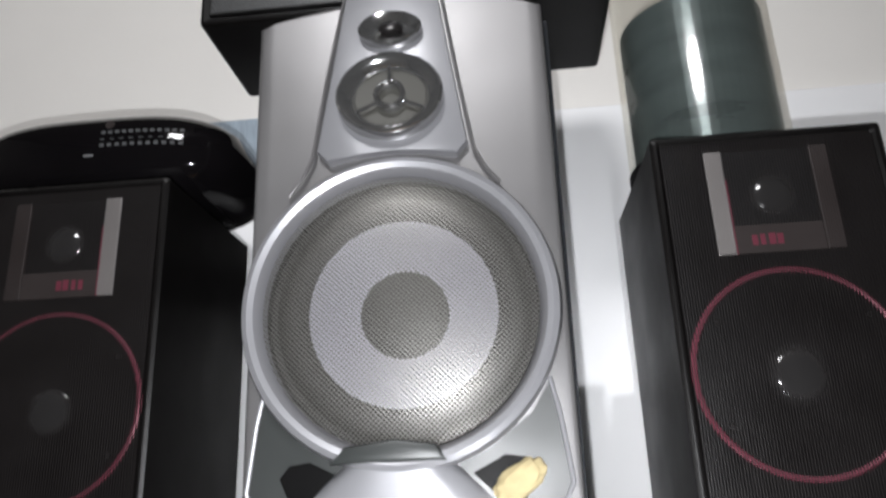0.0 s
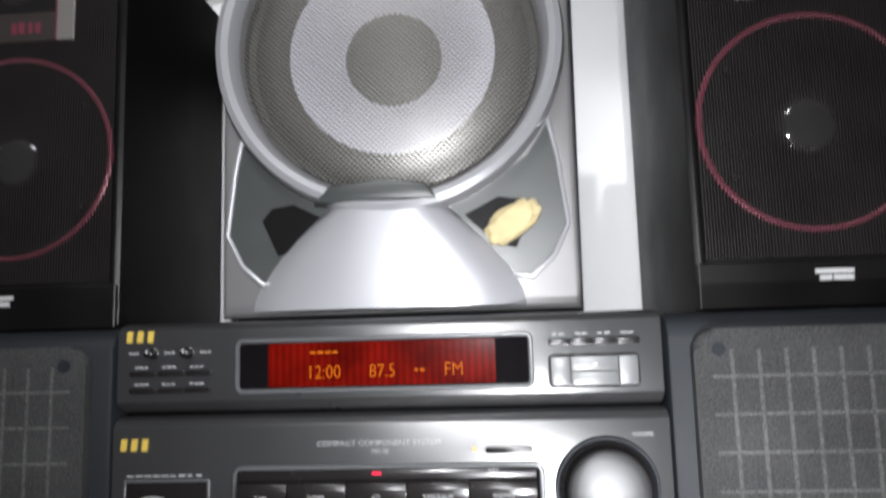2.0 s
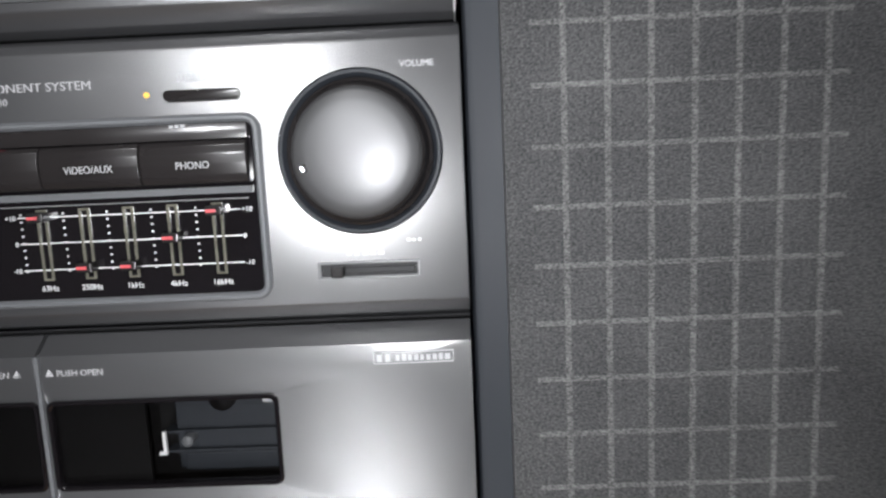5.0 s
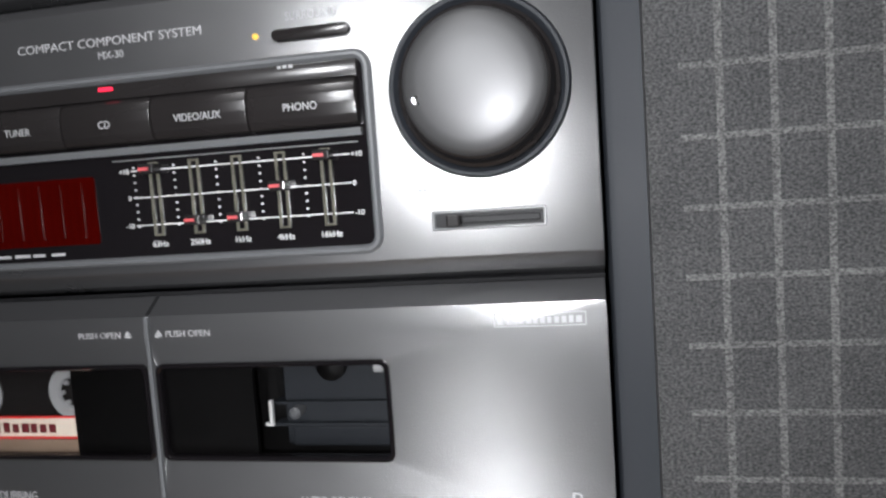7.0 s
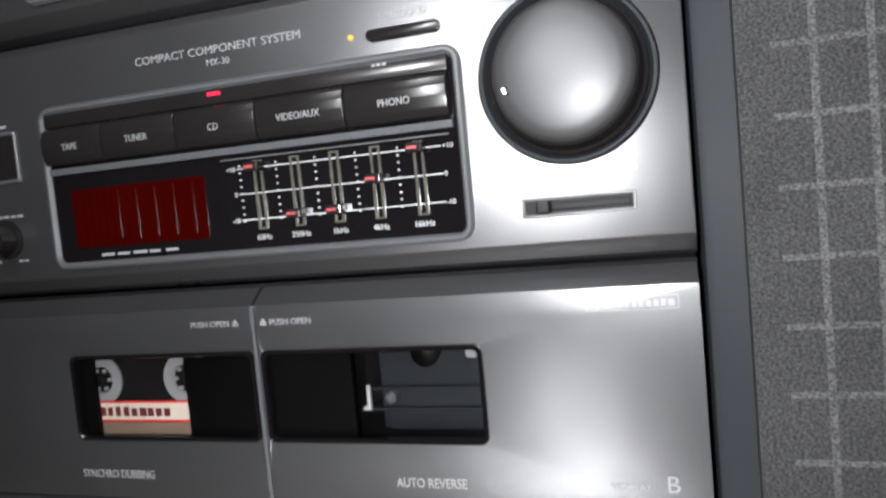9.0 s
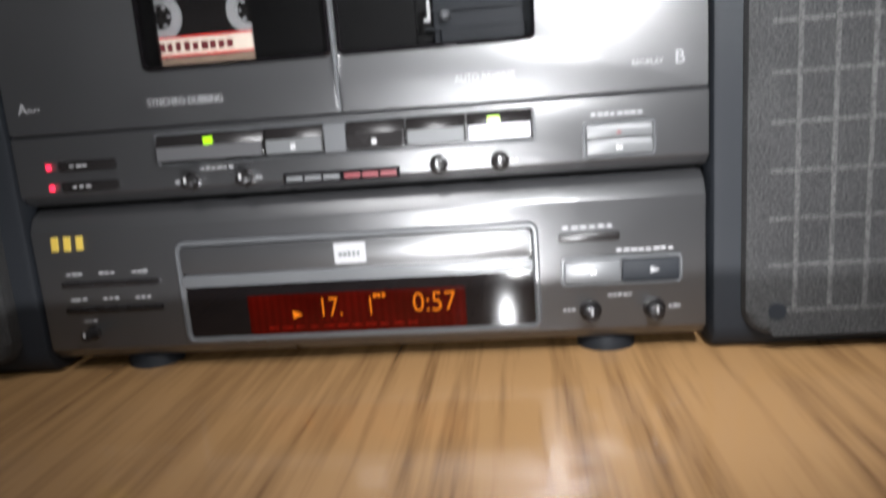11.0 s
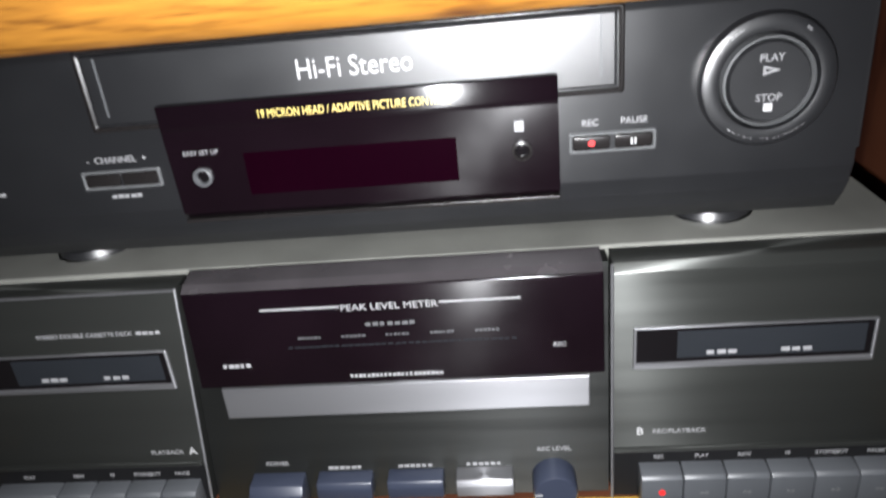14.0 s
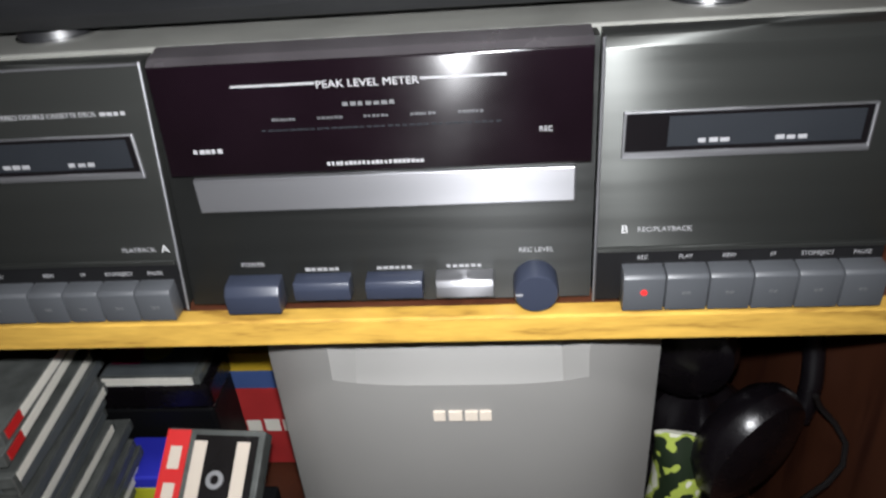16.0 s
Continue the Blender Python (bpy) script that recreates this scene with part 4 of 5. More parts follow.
def bored(bm, cx, cz, r, y0, y1):
    """Cuts a round hole along y through a closed mesh."""
    obs = []
    for body in (bm, prism(disc(cx, cz, r, 72), y0, y1)):
        bmesh.ops.recalc_face_normals(body, faces=body.faces[:])
        me = bpy.data.meshes.new("blank")
        body.to_mesh(me)
        body.free()
        obs.append(bpy.data.objects.new("blank", me))
        scene.collection.objects.link(obs[-1])
    cut = obs[0].modifiers.new("bore", "BOOLEAN")
    cut.operation, cut.solver, cut.object = "DIFFERENCE", "EXACT", obs[1]
    me = bpy.data.meshes.new_from_object(obs[0].evaluated_get(bpy.context.evaluated_depsgraph_get()))
    out = bmesh.new()
    out.from_mesh(me)
    for ob in obs:
        old = ob.data
        bpy.data.objects.remove(ob)
        bpy.data.meshes.remove(old)
    bpy.data.meshes.remove(me)
    return out


part("cabinet", bored(prism([(-0.104, 0.3725), (0.1235, 0.3725), (0.1275, 0.790), (-0.108, 0.790)], 0.046, 0.285), WX, WZ, 0.0995, 0.03, 0.08), M_UNIT_DARK, sil)
part("front_baffle", bored(prism(arch + top_arc, 0.028, 0.047, 0.004, seg=3), WX, WZ, 0.0995, 0.01, 0.06), M_SILVER, sil, "silver painted front", smooth=True)
# woofer
wf = part("woofer_ring", lathe(WX, WZ, [(0.1135, 0.032), (0.1135, 0.018), (0.1115, 0.0125), (0.1075, 0.0105), (0.1035, 0.0125), (0.1005, 0.019), (0.0985, 0.030)], 96), M_SILVER_LT, sil, "thick silver ring", smooth=True)
part("surround", lathe(WX, WZ, [(0.0990, 0.0300), (0.0975, 0.0360), (0.093, 0.0370), (0.088, 0.0335), (0.081, 0.0325), (0.074, 0.0345), (0.0680, 0.0380)], 80), M_SURROUND, wf, smooth=True)
part("cone", lathe(WX, WZ, [(0.0700, 0.0370), (0.060, 0.0400), (0.046, 0.0440), (0.0320, 0.0480)], 80), M_CONE, wf, "light grey cone", smooth=True)
part("dust_cap", lathe(WX, WZ, [(0.0335, 0.0480), (0.030, 0.0440), (0.020, 0.0405), (0.008, 0.0388), (0, 0.0385)], 56), M_CAP, wf, smooth=True)
mesh = part("mesh", lathe(WX, WZ, [(0.0985, 0.0200), (0.090, 0.0155), (0.070, 0.0125), (0.040, 0.0100), (0.015, 0.0092), (0, 0.0090)], 80), M_MESH, wf, "fine perforated metal mesh", smooth=True)
# tweeter plate
pl = part("tweeter_plate", prism([(-0.0580, 0.6740), (-0.0490, 0.6640), (-0.025, 0.6690), (0.0, 0.6705), (0.025, 0.6690), (0.0490, 0.6640), (0.0575, 0.6740), (0.0390, 0.8105), (-0.0360, 0.8105)], 0.0200, 0.030, 0.002), M_SILVER_LT, sil, "raised silver tweeter plate", smooth=True)
part("horn", lathe(0.0, 0.7145, [(0.0420, 0.0205), (0.0415, 0.0110), (0.0395, 0.0085), (0.0340, 0.0100), (0.0290, 0.0150), (0.0270, 0.0192)], 64, 1.0, 0.86), M_GLOSSY, pl, "polished oval horn", smooth=True)
mid = part("midrange_cone", lathe(0.0, 0.7145, [(0.0275, 0.0180), (0.022, 0.0188), (0.012, 0.0194), (0.0, 0.0195)], 48, 1.0, 0.9), M_CAP, pl, smooth=True)
part("phase_ring", lathe(0.0, 0.7145, [(0.0125, 0.0194), (0.0125, 0.0130), (0.0105, 0.0115), (0.0085, 0.0130), (0.0085, 0.0194)], 40), M_GLOSSY, mid, smooth=True)
for k in range(3):
    a = radians(90 + 120 * k)
    part("spoke", tube([(0.011 * math.cos(a), 0.0155, 0.7145 + 0.011 * math.sin(a)), (0.029 * math.cos(a), 0.0145, 0.7145 + 0.025 * math.sin(a))], 0.0016), M_GLOSSY, mid, smooth=True)
part("small_horn", lathe(0.001, 0.7745, [(0.0260, 0.0205), (0.0255, 0.0130), (0.0235, 0.0110), (0.0150, 0.0150), (0.0110, 0.0192)], 56, 1.0, 0.58), M_GLOSSY, pl, "small polished horn", smooth=True)
part("small_dome", lathe(0.001, 0.7745, [(0.0112, 0.0192), (0.009, 0.0160), (0.004, 0.0145), (0, 0.0142)], 32, 1.0, 0.8), M_BTNDARK, pl, smooth=True)
for s in (-1, 1):
    part("trim_rail", tube([(s * 0.0400 + 0.002, 0.0235, 0.811), (s * 0.0520, 0.0235, 0.735), (s * 0.0620, 0.0235, 0.668), (s * 0.0700, 0.0235, 0.652), (s * 0.0800, 0.0245, 0.640)], 0.0015, 8), M_SILVER, sil, smooth=True)
# lower ports
for s in (-1, 1):
    def mx(p):
        return [(0.0055 + s * a, b) for a, b in p]
    port = part("port_recess", prism(mx([(0.030, 0.4460), (0.062, 0.4560), (0.085, 0.4720), (0.099, 0.4930), (0.1040, 0.4700), (0.1085, 0.4280), (0.098, 0.4080), (0.0840, 0.3960), (0.074, 0.3990)]), 0.0265, 0.030), M_GREYGREEN, sil, "grey-green moulded port recess")
    part("port_trim", tube([(0.0055 + s * a, 0.0255, b) for a, b in ((0.099, 0.4950), (0.1040, 0.4700), (0.1090, 0.4270), (0.099, 0.4070), (0.085, 0.3945), (0.074, 0.3965))], 0.0017, 8), M_SILVER_LT, port, smooth=True)
    # no hollow here: a flat black plate paints the opening's shade
    part("port_shade", prism(mx([(0.0440, 0.4350), (0.0660, 0.4460), (0.0800, 0.4440), (0.0865, 0.4360), (0.0760, 0.4130), (0.0640, 0.4160)]), 0.0258, 0.0268), M_SHADE, port, "flat black plate painting the dark of the slanted port")
bm = bmesh.new()
bmesh.ops.create_icosphere(bm, subdivisions=4, radius=1.0)
for v in bm.verts:
    q = v.co.copy()
    w = 1 + 0.16 * noise.noise(q * 2.3) + 0.07 * noise.noise(q * 6.0)
    v.co = Vector((math.copysign(abs(q.x) ** 0.7, q.x) * 0.0185, q.y * 0.0075, math.copysign(abs(q.z) ** 0.8, q.z) * 0.0098)) * w
bm.transform(Matrix.Translation((0.0800, 0.0225, 0.4290)) @ pose(0, 0, 0, 0, -33, 0))
part("foam_plug", bm, M_FOAM, sil, "crumpled yellow foam stuffed in the port", smooth=True)
rings = []
for k in range(9):
    u = k / 8
    z = 0.3775 + (0.4450 - 0.3775) * u
    half = 0.0345 + (0.0870 - 0.0345) * (1 - u ** 1.6)
    bulge = 0.0130 + 0.0020 * u
    c = 0.0000
    rings.append([(c - half + 2 * half * j / 14, 0.0275 - bulge * (1 - (2 * j / 14 - 1) ** 4) ** 0.8, z) for j in range(15)] + [(c + half, 0.0285, z), (c - half, 0.0285, z)])
part("front_chute", loops(rings, cap0=True, cap1=True), M_SILVER_LT, sil, "smooth bright silver lower moulding", smooth=True)
part("chute_cap", prism([(-0.0440, 0.4430), (0.0350, 0.4430), (0.0270, 0.4540), (0.0, 0.4580), (-0.0340, 0.4540)], 0.0095, 0.020, 0.003), M_GREYGREEN, sil, smooth=True)

# ---- black bookshelf speakers ----
bs = thing("bookshelf_speaker", (0.2845, 0.14, 0.369), "black bookshelf speaker with a red woofer ring", "speaker", "bookshelf speaker pair")
part("cabinet", box(0.1985, 0.3705, 0.0620, 0.240, 0.3692, 0.6790, 0.002), M_SPKBLACK, bs)
part("front_frame", frame_ring(rrect(0.1980, 0.3710, 0.3710, 0.6795, 0.003), rrect(0.2050, 0.3640, 0.4040, 0.6730, 0.003), 0.0545, 0.0640, 0.002), M_SPKBLACK, bs, smooth=True)
gr = part("grille", box(0.2050, 0.3640, 0.0600, 0.0640, 0.4040, 0.6730), M_GRILLE, bs, "finely ribbed black grille")
bm = bmesh.new()
for k in range(78):
    x = 0.2056 + k * 0.00203
    box(x, x + 0.0006, 0.0553, 0.0604, 0.4040, 0.6730, bm=bm)
rib = part("grille_ribs", bm, M_RIBS, gr)
tagged(rib, kind="stuff")
CX, CZ = 0.2805, 0.4950
ring = part("woofer_ring", lathe(CX, CZ, [(0.0755, 0.0590), (0.0752, 0.0568), (0.0735, 0.0556), (0.0712, 0.0566), (0.0705, 0.0590)], 72), M_PINK, bs, "thin dark red ring", smooth=True)
part("woofer_cone", lathe(CX, CZ, [(0.0700, 0.0594), (0.045, 0.0594), (0.020, 0.0592), (0.0150, 0.0590)], 56), M_GRILLE, bs, smooth=True)
part("dust_cap", lathe(CX - 0.002, CZ - 0.003, [(0.0225, 0.0594), (0.0215, 0.0580), (0.0195, 0.0582), (0.0180, 0.0570), (0.0140, 0.0554), (0.0080, 0.0544), (0, 0.0541)], 40), M_DOME, bs, "glossy smoky dome", smooth=True)
for a in (35, 145, 215, 325):
    part("ring_screw", lathe(CX + 0.064 * math.cos(radians(a)), CZ + 0.064 * math.sin(radians(a)), [(0.0026, 0.0580), (0.0024, 0.0558), (0, 0.0553)], 14), M_BTNDARK, bs, smooth=True)
part("tweeter_recess", box(0.2370, 0.3280, 0.0570, 0.0600, 0.5810, 0.6640, 0.001), M_MATT, bs)
# one bar lit, the others dim: the light is in their colours
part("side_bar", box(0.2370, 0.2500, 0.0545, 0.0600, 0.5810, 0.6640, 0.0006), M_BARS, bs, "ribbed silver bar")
part("side_bar", box(0.3150, 0.3280, 0.0545, 0.0600, 0.5810, 0.6640, 0.0006), M_BARS_DIM, bs, "ribbed bar in a darker, shaded tone")
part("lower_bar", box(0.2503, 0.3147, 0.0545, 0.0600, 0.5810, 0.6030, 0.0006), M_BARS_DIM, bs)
for x0 in (0.2378, 0.3158):
    bm = bmesh.new()
    for k in range(7):
        box(x0 + k * 0.0018, x0 + k * 0.0018 + 0.0009, 0.0538, 0.0548, 0.5820, 0.6630, bm=bm)
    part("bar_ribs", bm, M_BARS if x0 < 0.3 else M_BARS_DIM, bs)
part("red_line", box(0.2500, 0.2508, 0.0540, 0.0575, 0.5810, 0.6400), M_PINK, bs)
bars(bs, 0.262, 0.286, 0.5870, 0.5960, 0.0539, 4, M_PINK)
part("tweeter_dome", lathe(0.2830, 0.6270, [(0.0175, 0.0572), (0.0165, 0.0562), (0.0150, 0.0564), (0.0130, 0.0548), (0.0070, 0.0535), (0, 0.0531)], 36), M_DOME, bs, "glossy smoky dome", smooth=True)
part("plinth", box(0.1985, 0.3705, 0.0530, 0.0625, 0.3710, 0.4015, 0.0015), M_SPKBLACK, bs)
bm = bmesh.new()
for a, b, c, d in ((0.272, 0.296, 0.3925, 0.3955), (0.2745, 0.282, 0.3880, 0.3915), (0.283, 0.2955, 0.3880, 0.3915)):
    box(a, b, 0.0522, 0.0532, c, d, bm=bm)
part("maker_mark", bm, M_WHITE, bs, "small white maker's mark")
copy_thing(bs, Matrix.Translation((-0.2785, 0.14, 0.369)) @ Matrix.Diagonal((-1, 1, 1, 1)))

# ---- things on top ----
bx = thing("black_speaker_box", (0.008, 0.15, 0.80), "black box speaker with a perforated front lying on the silver speaker", "speaker")
part("cabinet", box(-0.170, 0.184, 0.040, 0.165, 0.8135, 0.930, 0.004), M_SPKBLACK, bx)
part("grille", box(-0.160, 0.176, 0.0365, 0.0405, 0.8200, 0.924, 0.0015), M_GRILLE, bx)
bm = bmesh.new()
for i in range(110):
    for j in range(7):
        x, z = -0.157 + i * 0.003 + (j % 2) * 0.0015, 0.823 + j * 0.003
        box(x, x + 0.0014, 0.0358, 0.0366, z, z + 0.0014, bm=bm)
dots = part("grille_knobs", bm, M_BUTTON, bx)
tagged(dots, kind="stuff")

rad = thing("portable_radio", (-0.292, 0.14, 0.6795), "rounded glossy black portable radio lying on a speaker", "radio")
rings = []
for k in range(25):
    u = -1 + 2 * k / 24
    f = (1 - abs(u) ** 3.2) ** (1 / 2.4) if abs(u) < 1 else 0.0
    f = max(f, 0.02)
    rings.append([(-0.292 + 0.135 * u, 0.168 + 0.086 * f ** 0.7 * math.copysign(abs(math.cos(a)) ** 0.7, math.cos(a)), 0.7285 + 0.0490 * f * math.copysign(abs(math.sin(a)) ** 0.75, math.sin(a))) for a in (2 * math.pi * j / 40 for j in range(40))])
part("shell", loops(rings, cap0=True, cap1=True), M_BLACK, rad, smooth=True)


def shell_y(x, z):
    u = (x + 0.292) / 0.135
    f = (1 - abs(u) ** 3.2) ** (1 / 2.4)
    q = min(0.999, (abs(z - 0.7285) / (0.049 * f)) ** (1 / 0.75))
    return 0.168 - 0.086 * f ** 0.7 * (math.sqrt(1 - q * q)) ** 0.7


for z, h, count in ((0.7400, 0.0026, 12), (0.7340, 0.0007, 9), (0.7270, 0.0030, 11)):
    bm = bmesh.new()
    for k in range(count):
        x = -0.272 + 0.070 * k / (count - 1)
        y = shell_y(x, z)
        box(x - 0.0019, x + 0.0019, y - 0.0005, y + 0.003, z, z + h, bm=bm)
    part("dial_print", bm, M_BUTTON, rad)
part("dial_emblem", prism(disc(-0.268, 0.7500, 0.0040, 20), shell_y(-0.268, 0.750) - 0.0012, 0.12), M_BARS_DIM, rad)
bm = bmesh.new()
box(-0.288, -0.279, shell_y(-0.283, 0.719) - 0.0005, 0.09, 0.7185, 0.7198, bm=bm)
part("dial_print", bm, M_PRINT, rad)

sp = thing("disc_spindle", (0.257, 0.125, 0.679), "clear plastic tub holding a stack of blank discs", "disc tub")
part("base", spun(0.268, 0.140, [(0, 0.6792), (0.071, 0.6792), (0.071, 0.686), (0.064, 0.688), (0, 0.688)], 56), M_MATT, sp, smooth=True)
bm = spun(0.268, 0.140, [(0, 0.688)] + [(0.064 - 0.0004 * (k % 2), 0.688 + 0.0012 * k) for k in range(118)] + [(0, 0.8296)], 56)
part("disc_stack", bm, M_DISC, sp, "stack of blue-grey discs", smooth=False)
cover = part("cover", spun(0.268, 0.140, [(0.0700, 0.687), (0.0700, 0.905), (0.066, 0.915), (0, 0.915)], 64), M_CLEAR, sp, "clear plastic cover", smooth=True)
cover.visible_shadow = False

st = thing("striped_sheet", (-0.25, 0.314, 0.79), "blue-grey striped sheet pinned flat to the wall", "sheet")
M_STRIPE = surface("pale_blue_sheet", (0.30, 0.36, 0.42), 0.6, vary=0.4, scale=60, stretch=(6, 1, 0.6))
part("sheet", box(-0.36, -0.13, 0.310, 0.3172, 0.790, 0.872, 0.001), M_STRIPE, st)

# ---- video recorder on the lower deck ----
vcr = thing("video_recorder", (0.0165, 0.08, -0.143), "black video recorder with a smoked display, standing on a cassette deck", "video recorder")
VY = -0.098
VX0, VX1 = -0.1765, 0.2095
part("body", slab(VX0, VX1, [(0.22, -0.1385), (-0.074, -0.1385), (-0.0865, -0.1370), (-0.0920, -0.1300), (-0.0955, -0.1225), (VY, -0.1150), (VY, -0.0500), (-0.0940, -0.0440), (0.22, -0.0440)], 0.0008), M_VCR, vcr, smooth=True)
for fx in (-0.125, 0.1640):
    for fy in (-0.068, 0.18):
        ft = part("foot", spun(fx, fy, [(0, -0.1428), (0.0165, -0.1428), (0.0170, -0.1415), (0.0160, -0.1385), (0, -0.1385)], 32), M_VCR, vcr, "round black foot", smooth=True)
        part("rim", spun(fx, fy, [(0, -0.1432), (0.0172, -0.1432), (0.0180, -0.1428), (0.0180, -0.1422), (0.0168, -0.1418)], 32), M_CHROME, ft, "thin bright rim", smooth=True)
part("flap_slot", frame_ring(rrect(-0.0915, 0.1212, -0.0795, -0.0470, 0.0015), rrect(-0.0890, 0.1190, -0.0775, -0.0485, 0.001), VY - 0.0010, VY + 0.003, 0.0005), M_BTNDARK, vcr)
fl = part("tape_flap", box(-0.0882, 0.1182, VY - 0.0016, VY + 0.002, -0.0768, -0.0490, 0.0010), M_VCR, vcr, "cassette flap")
part("flap_edge", box(0.1120, 0.1128, VY - 0.0020, VY - 0.001, -0.0730, -0.0500), M_BEZEL, fl)
part("flap_edge", box(-0.0828, -0.0820, VY - 0.0020, VY - 0.001, -0.0730, -0.0500), M_BEZEL, fl)
letters(fl, "Hi-Fi Stereo", 0.0195, VY - 0.0020, -0.0643, 0.0078, M_WHITE, "CENTER", 0.85)
part("display_panel", slab(-0.0612, 0.0960, [(VY + 0.001, -0.0695), (VY - 0.0055, -0.0700), (VY - 0.0055, -0.0790), (VY - 0.0045, -0.0805), (VY - 0.0035, -0.1160), (VY - 0.0010, -0.1185), (VY + 0.003, -0.1185)], 0.0005), M_PURPLE, vcr, "smoked purple-black display panel", smooth=True)
letters(vcr, "19 MICRON HEAD / ADAPTIVE PICTURE CONTROL", 0.0175, VY - 0.0064, -0.0770, 0.0034, M_YPRINT, "CENTER", 0.70)
letters(vcr, "EASY SET UP", -0.0545, VY - 0.0050, -0.0905, 0.0019, M_PRINT)
for hx, hz, r in ((-0.0485, -0.1000, 0.0040), (0.0815, -0.0985, 0.0040)):
    part("sensor", lathe(hx, hz, [(r, VY - 0.003), (r, VY - 0.0055), (r * 0.75, VY - 0.0058), (r * 0.6, VY - 0.0042), (0, VY - 0.0042)], 24), M_BEZEL if hx < 0 else M_BTNDARK, vcr, smooth=True)
    part("sensor_eye", lathe(hx, hz, [(r * 0.62, VY - 0.0043), (r * 0.3, VY - 0.0047), (0, VY - 0.0048)], 20), M_BLACK, vcr, smooth=True)
part("display_mark", box(0.0790, 0.0825, VY - 0.0049, VY - 0.0042, -0.0905, -0.0865), M_PRINT, vcr)
part("display", box(-0.0300, 0.0560, VY - 0.0042, VY - 0.0036, -0.1090, -0.0870), cells("faint_display", (0.10, 0.004, 0.045), 0.013, 0.0062), vcr)
part("panel_edge", box(-0.0612, 0.0960, VY - 0.0030, VY + 0.002, -0.1205, -0.1188, 0.0004), M_BTNDARK, vcr)
part("key_surround", frame_ring(rrect(-0.1025, -0.0680, -0.1038, -0.0955, 0.001), rrect(-0.1012, -0.0693, -0.1025, -0.0968, 0.0008), VY - 0.0014, VY + 0.001, 0.0005), M_BUTTON, vcr, smooth=True)
button(vcr, -0.1010, -0.0860, -0.1023, -0.0970, VY, M_BTNDARK, 0.0012)
button(vcr, -0.0848, -0.0695, -0.1023, -0.0970, VY, M_BTNDARK, 0.0012)
letters(vcr, "-  CHANNEL  +", -0.0855, VY - 0.0003, -0.0925, 0.0028, M_PRINT, "CENTER")
bars(vcr, -0.0920, -0.0780, -0.1080, -0.1064, VY - 0.0003, 5, M_PRINT)
part("key_surround", frame_ring(rrect(0.1000, 0.1335, -0.1026, -0.0943, 0.001), rrect(0.1012, 0.1323, -0.1014, -0.0956, 0.0008), VY - 0.0014, VY + 0.001, 0.0005), M_BUTTON, vcr, smooth=True)
button(vcr, 0.1015, 0.1158, -0.1012, -0.0958, VY, M_BTNDARK, 0.0016)
button(vcr, 0.1177, 0.1320, -0.1012, -0.0958, VY, M_BTNDARK, 0.0016)
part("record_dot", prism(disc(0.1086, -0.0985, 0.0013, 16), VY - 0.0020, VY - 0.001), M_RED, vcr)
for bx0 in (0.1240, 0.1254):
    part("pause_sign", box(bx0 - 0.0003, bx0 + 0.0003, VY - 0.0020, VY - 0.001, -0.0998, -0.0972), M_WHITE, vcr)
letters(vcr, "REC", 0.1082, VY - 0.0003, -0.0918, 0.0026, M_PRINT, "CENTER")
letters(vcr, "PAUSE", 0.1250, VY - 0.0003, -0.0918, 0.0026, M_PRINT, "CENTER")
DX, DZ = 0.1726, -0.0787
dial = part("dial_ring", lathe(DX, DZ, [(0.0248, VY + 0.002), (0.0248, VY - 0.0030), (0.0238, VY - 0.0045), (0.0208, VY - 0.0056), (0.0182, VY - 0.0050), (0.0168, VY - 0.0010), (0.0165, VY + 0.002)], 64), M_VCR, vcr, "round control ring", smooth=True)
part("dial_trim", lathe(DX, DZ, [(0.0168, VY - 0.001), (0.0166, VY - 0.0052), (0.0158, VY - 0.0058), (0.0152, VY - 0.004), (0.0152, VY - 0.001)], 64), M_BUTTON, dial, smooth=True)
face = part("dial_button", lathe(DX, DZ, [(0.0150, VY - 0.001), (0.0150, VY - 0.0045), (0.0142, VY - 0.0055), (0, VY - 0.0050)], 48), M_VCR, dial, smooth=True)
letters(face, "PLAY", DX, VY - 0.0059, DZ + 0.0076, 0.0028, M_PRINT, "CENTER")
part("play_sign", frame_ring([(DX - 0.0026, DZ + 0.0060), (DX - 0.0026, DZ + 0.0026), (DX + 0.0034, DZ + 0.0043)], [(DX - 0.0020, DZ + 0.0051), (DX - 0.0020, DZ + 0.0035), (DX + 0.0012, DZ + 0.0043)], VY - 0.0060, VY - 0.0050), M_PRINT, face)
letters(face, "STOP", DX, VY - 0.0059, DZ - 0.0070, 0.0028, M_PRINT, "CENTER")
part("stop_sign", box(DX - 0.0015, DX + 0.0015, VY - 0.0060, VY - 0.005, DZ - 0.0108, DZ - 0.0080), M_WHITE, face)
for k, ch in enumerate("QUICK RESPONSE"):
    a = radians(232 + 76 * k / 13)
    if ch != " ":
        letters(dial, ch, DX + 0.0218 * math.cos(a), VY - 0.0053, DZ + 0.0218 * math.sin(a), 0.0018, M_PRINT, "CENTER", 0.9, turn=-(math.degrees(a) - 270))
letters(dial, "REW", DX - 0.0120, VY - 0.0053, DZ + 0.0168, 0.0018, M_PRINT, "CENTER", turn=-32)
letters(dial, "FF", DX + 0.0115, VY - 0.0053, DZ + 0.0170, 0.0018, M_PRINT, "CENTER", turn=32)
part("end_cap", box(0.2095, 0.2125, VY + 0.004, 0.20, -0.1100, -0.0500, 0.001), M_VCR, vcr)
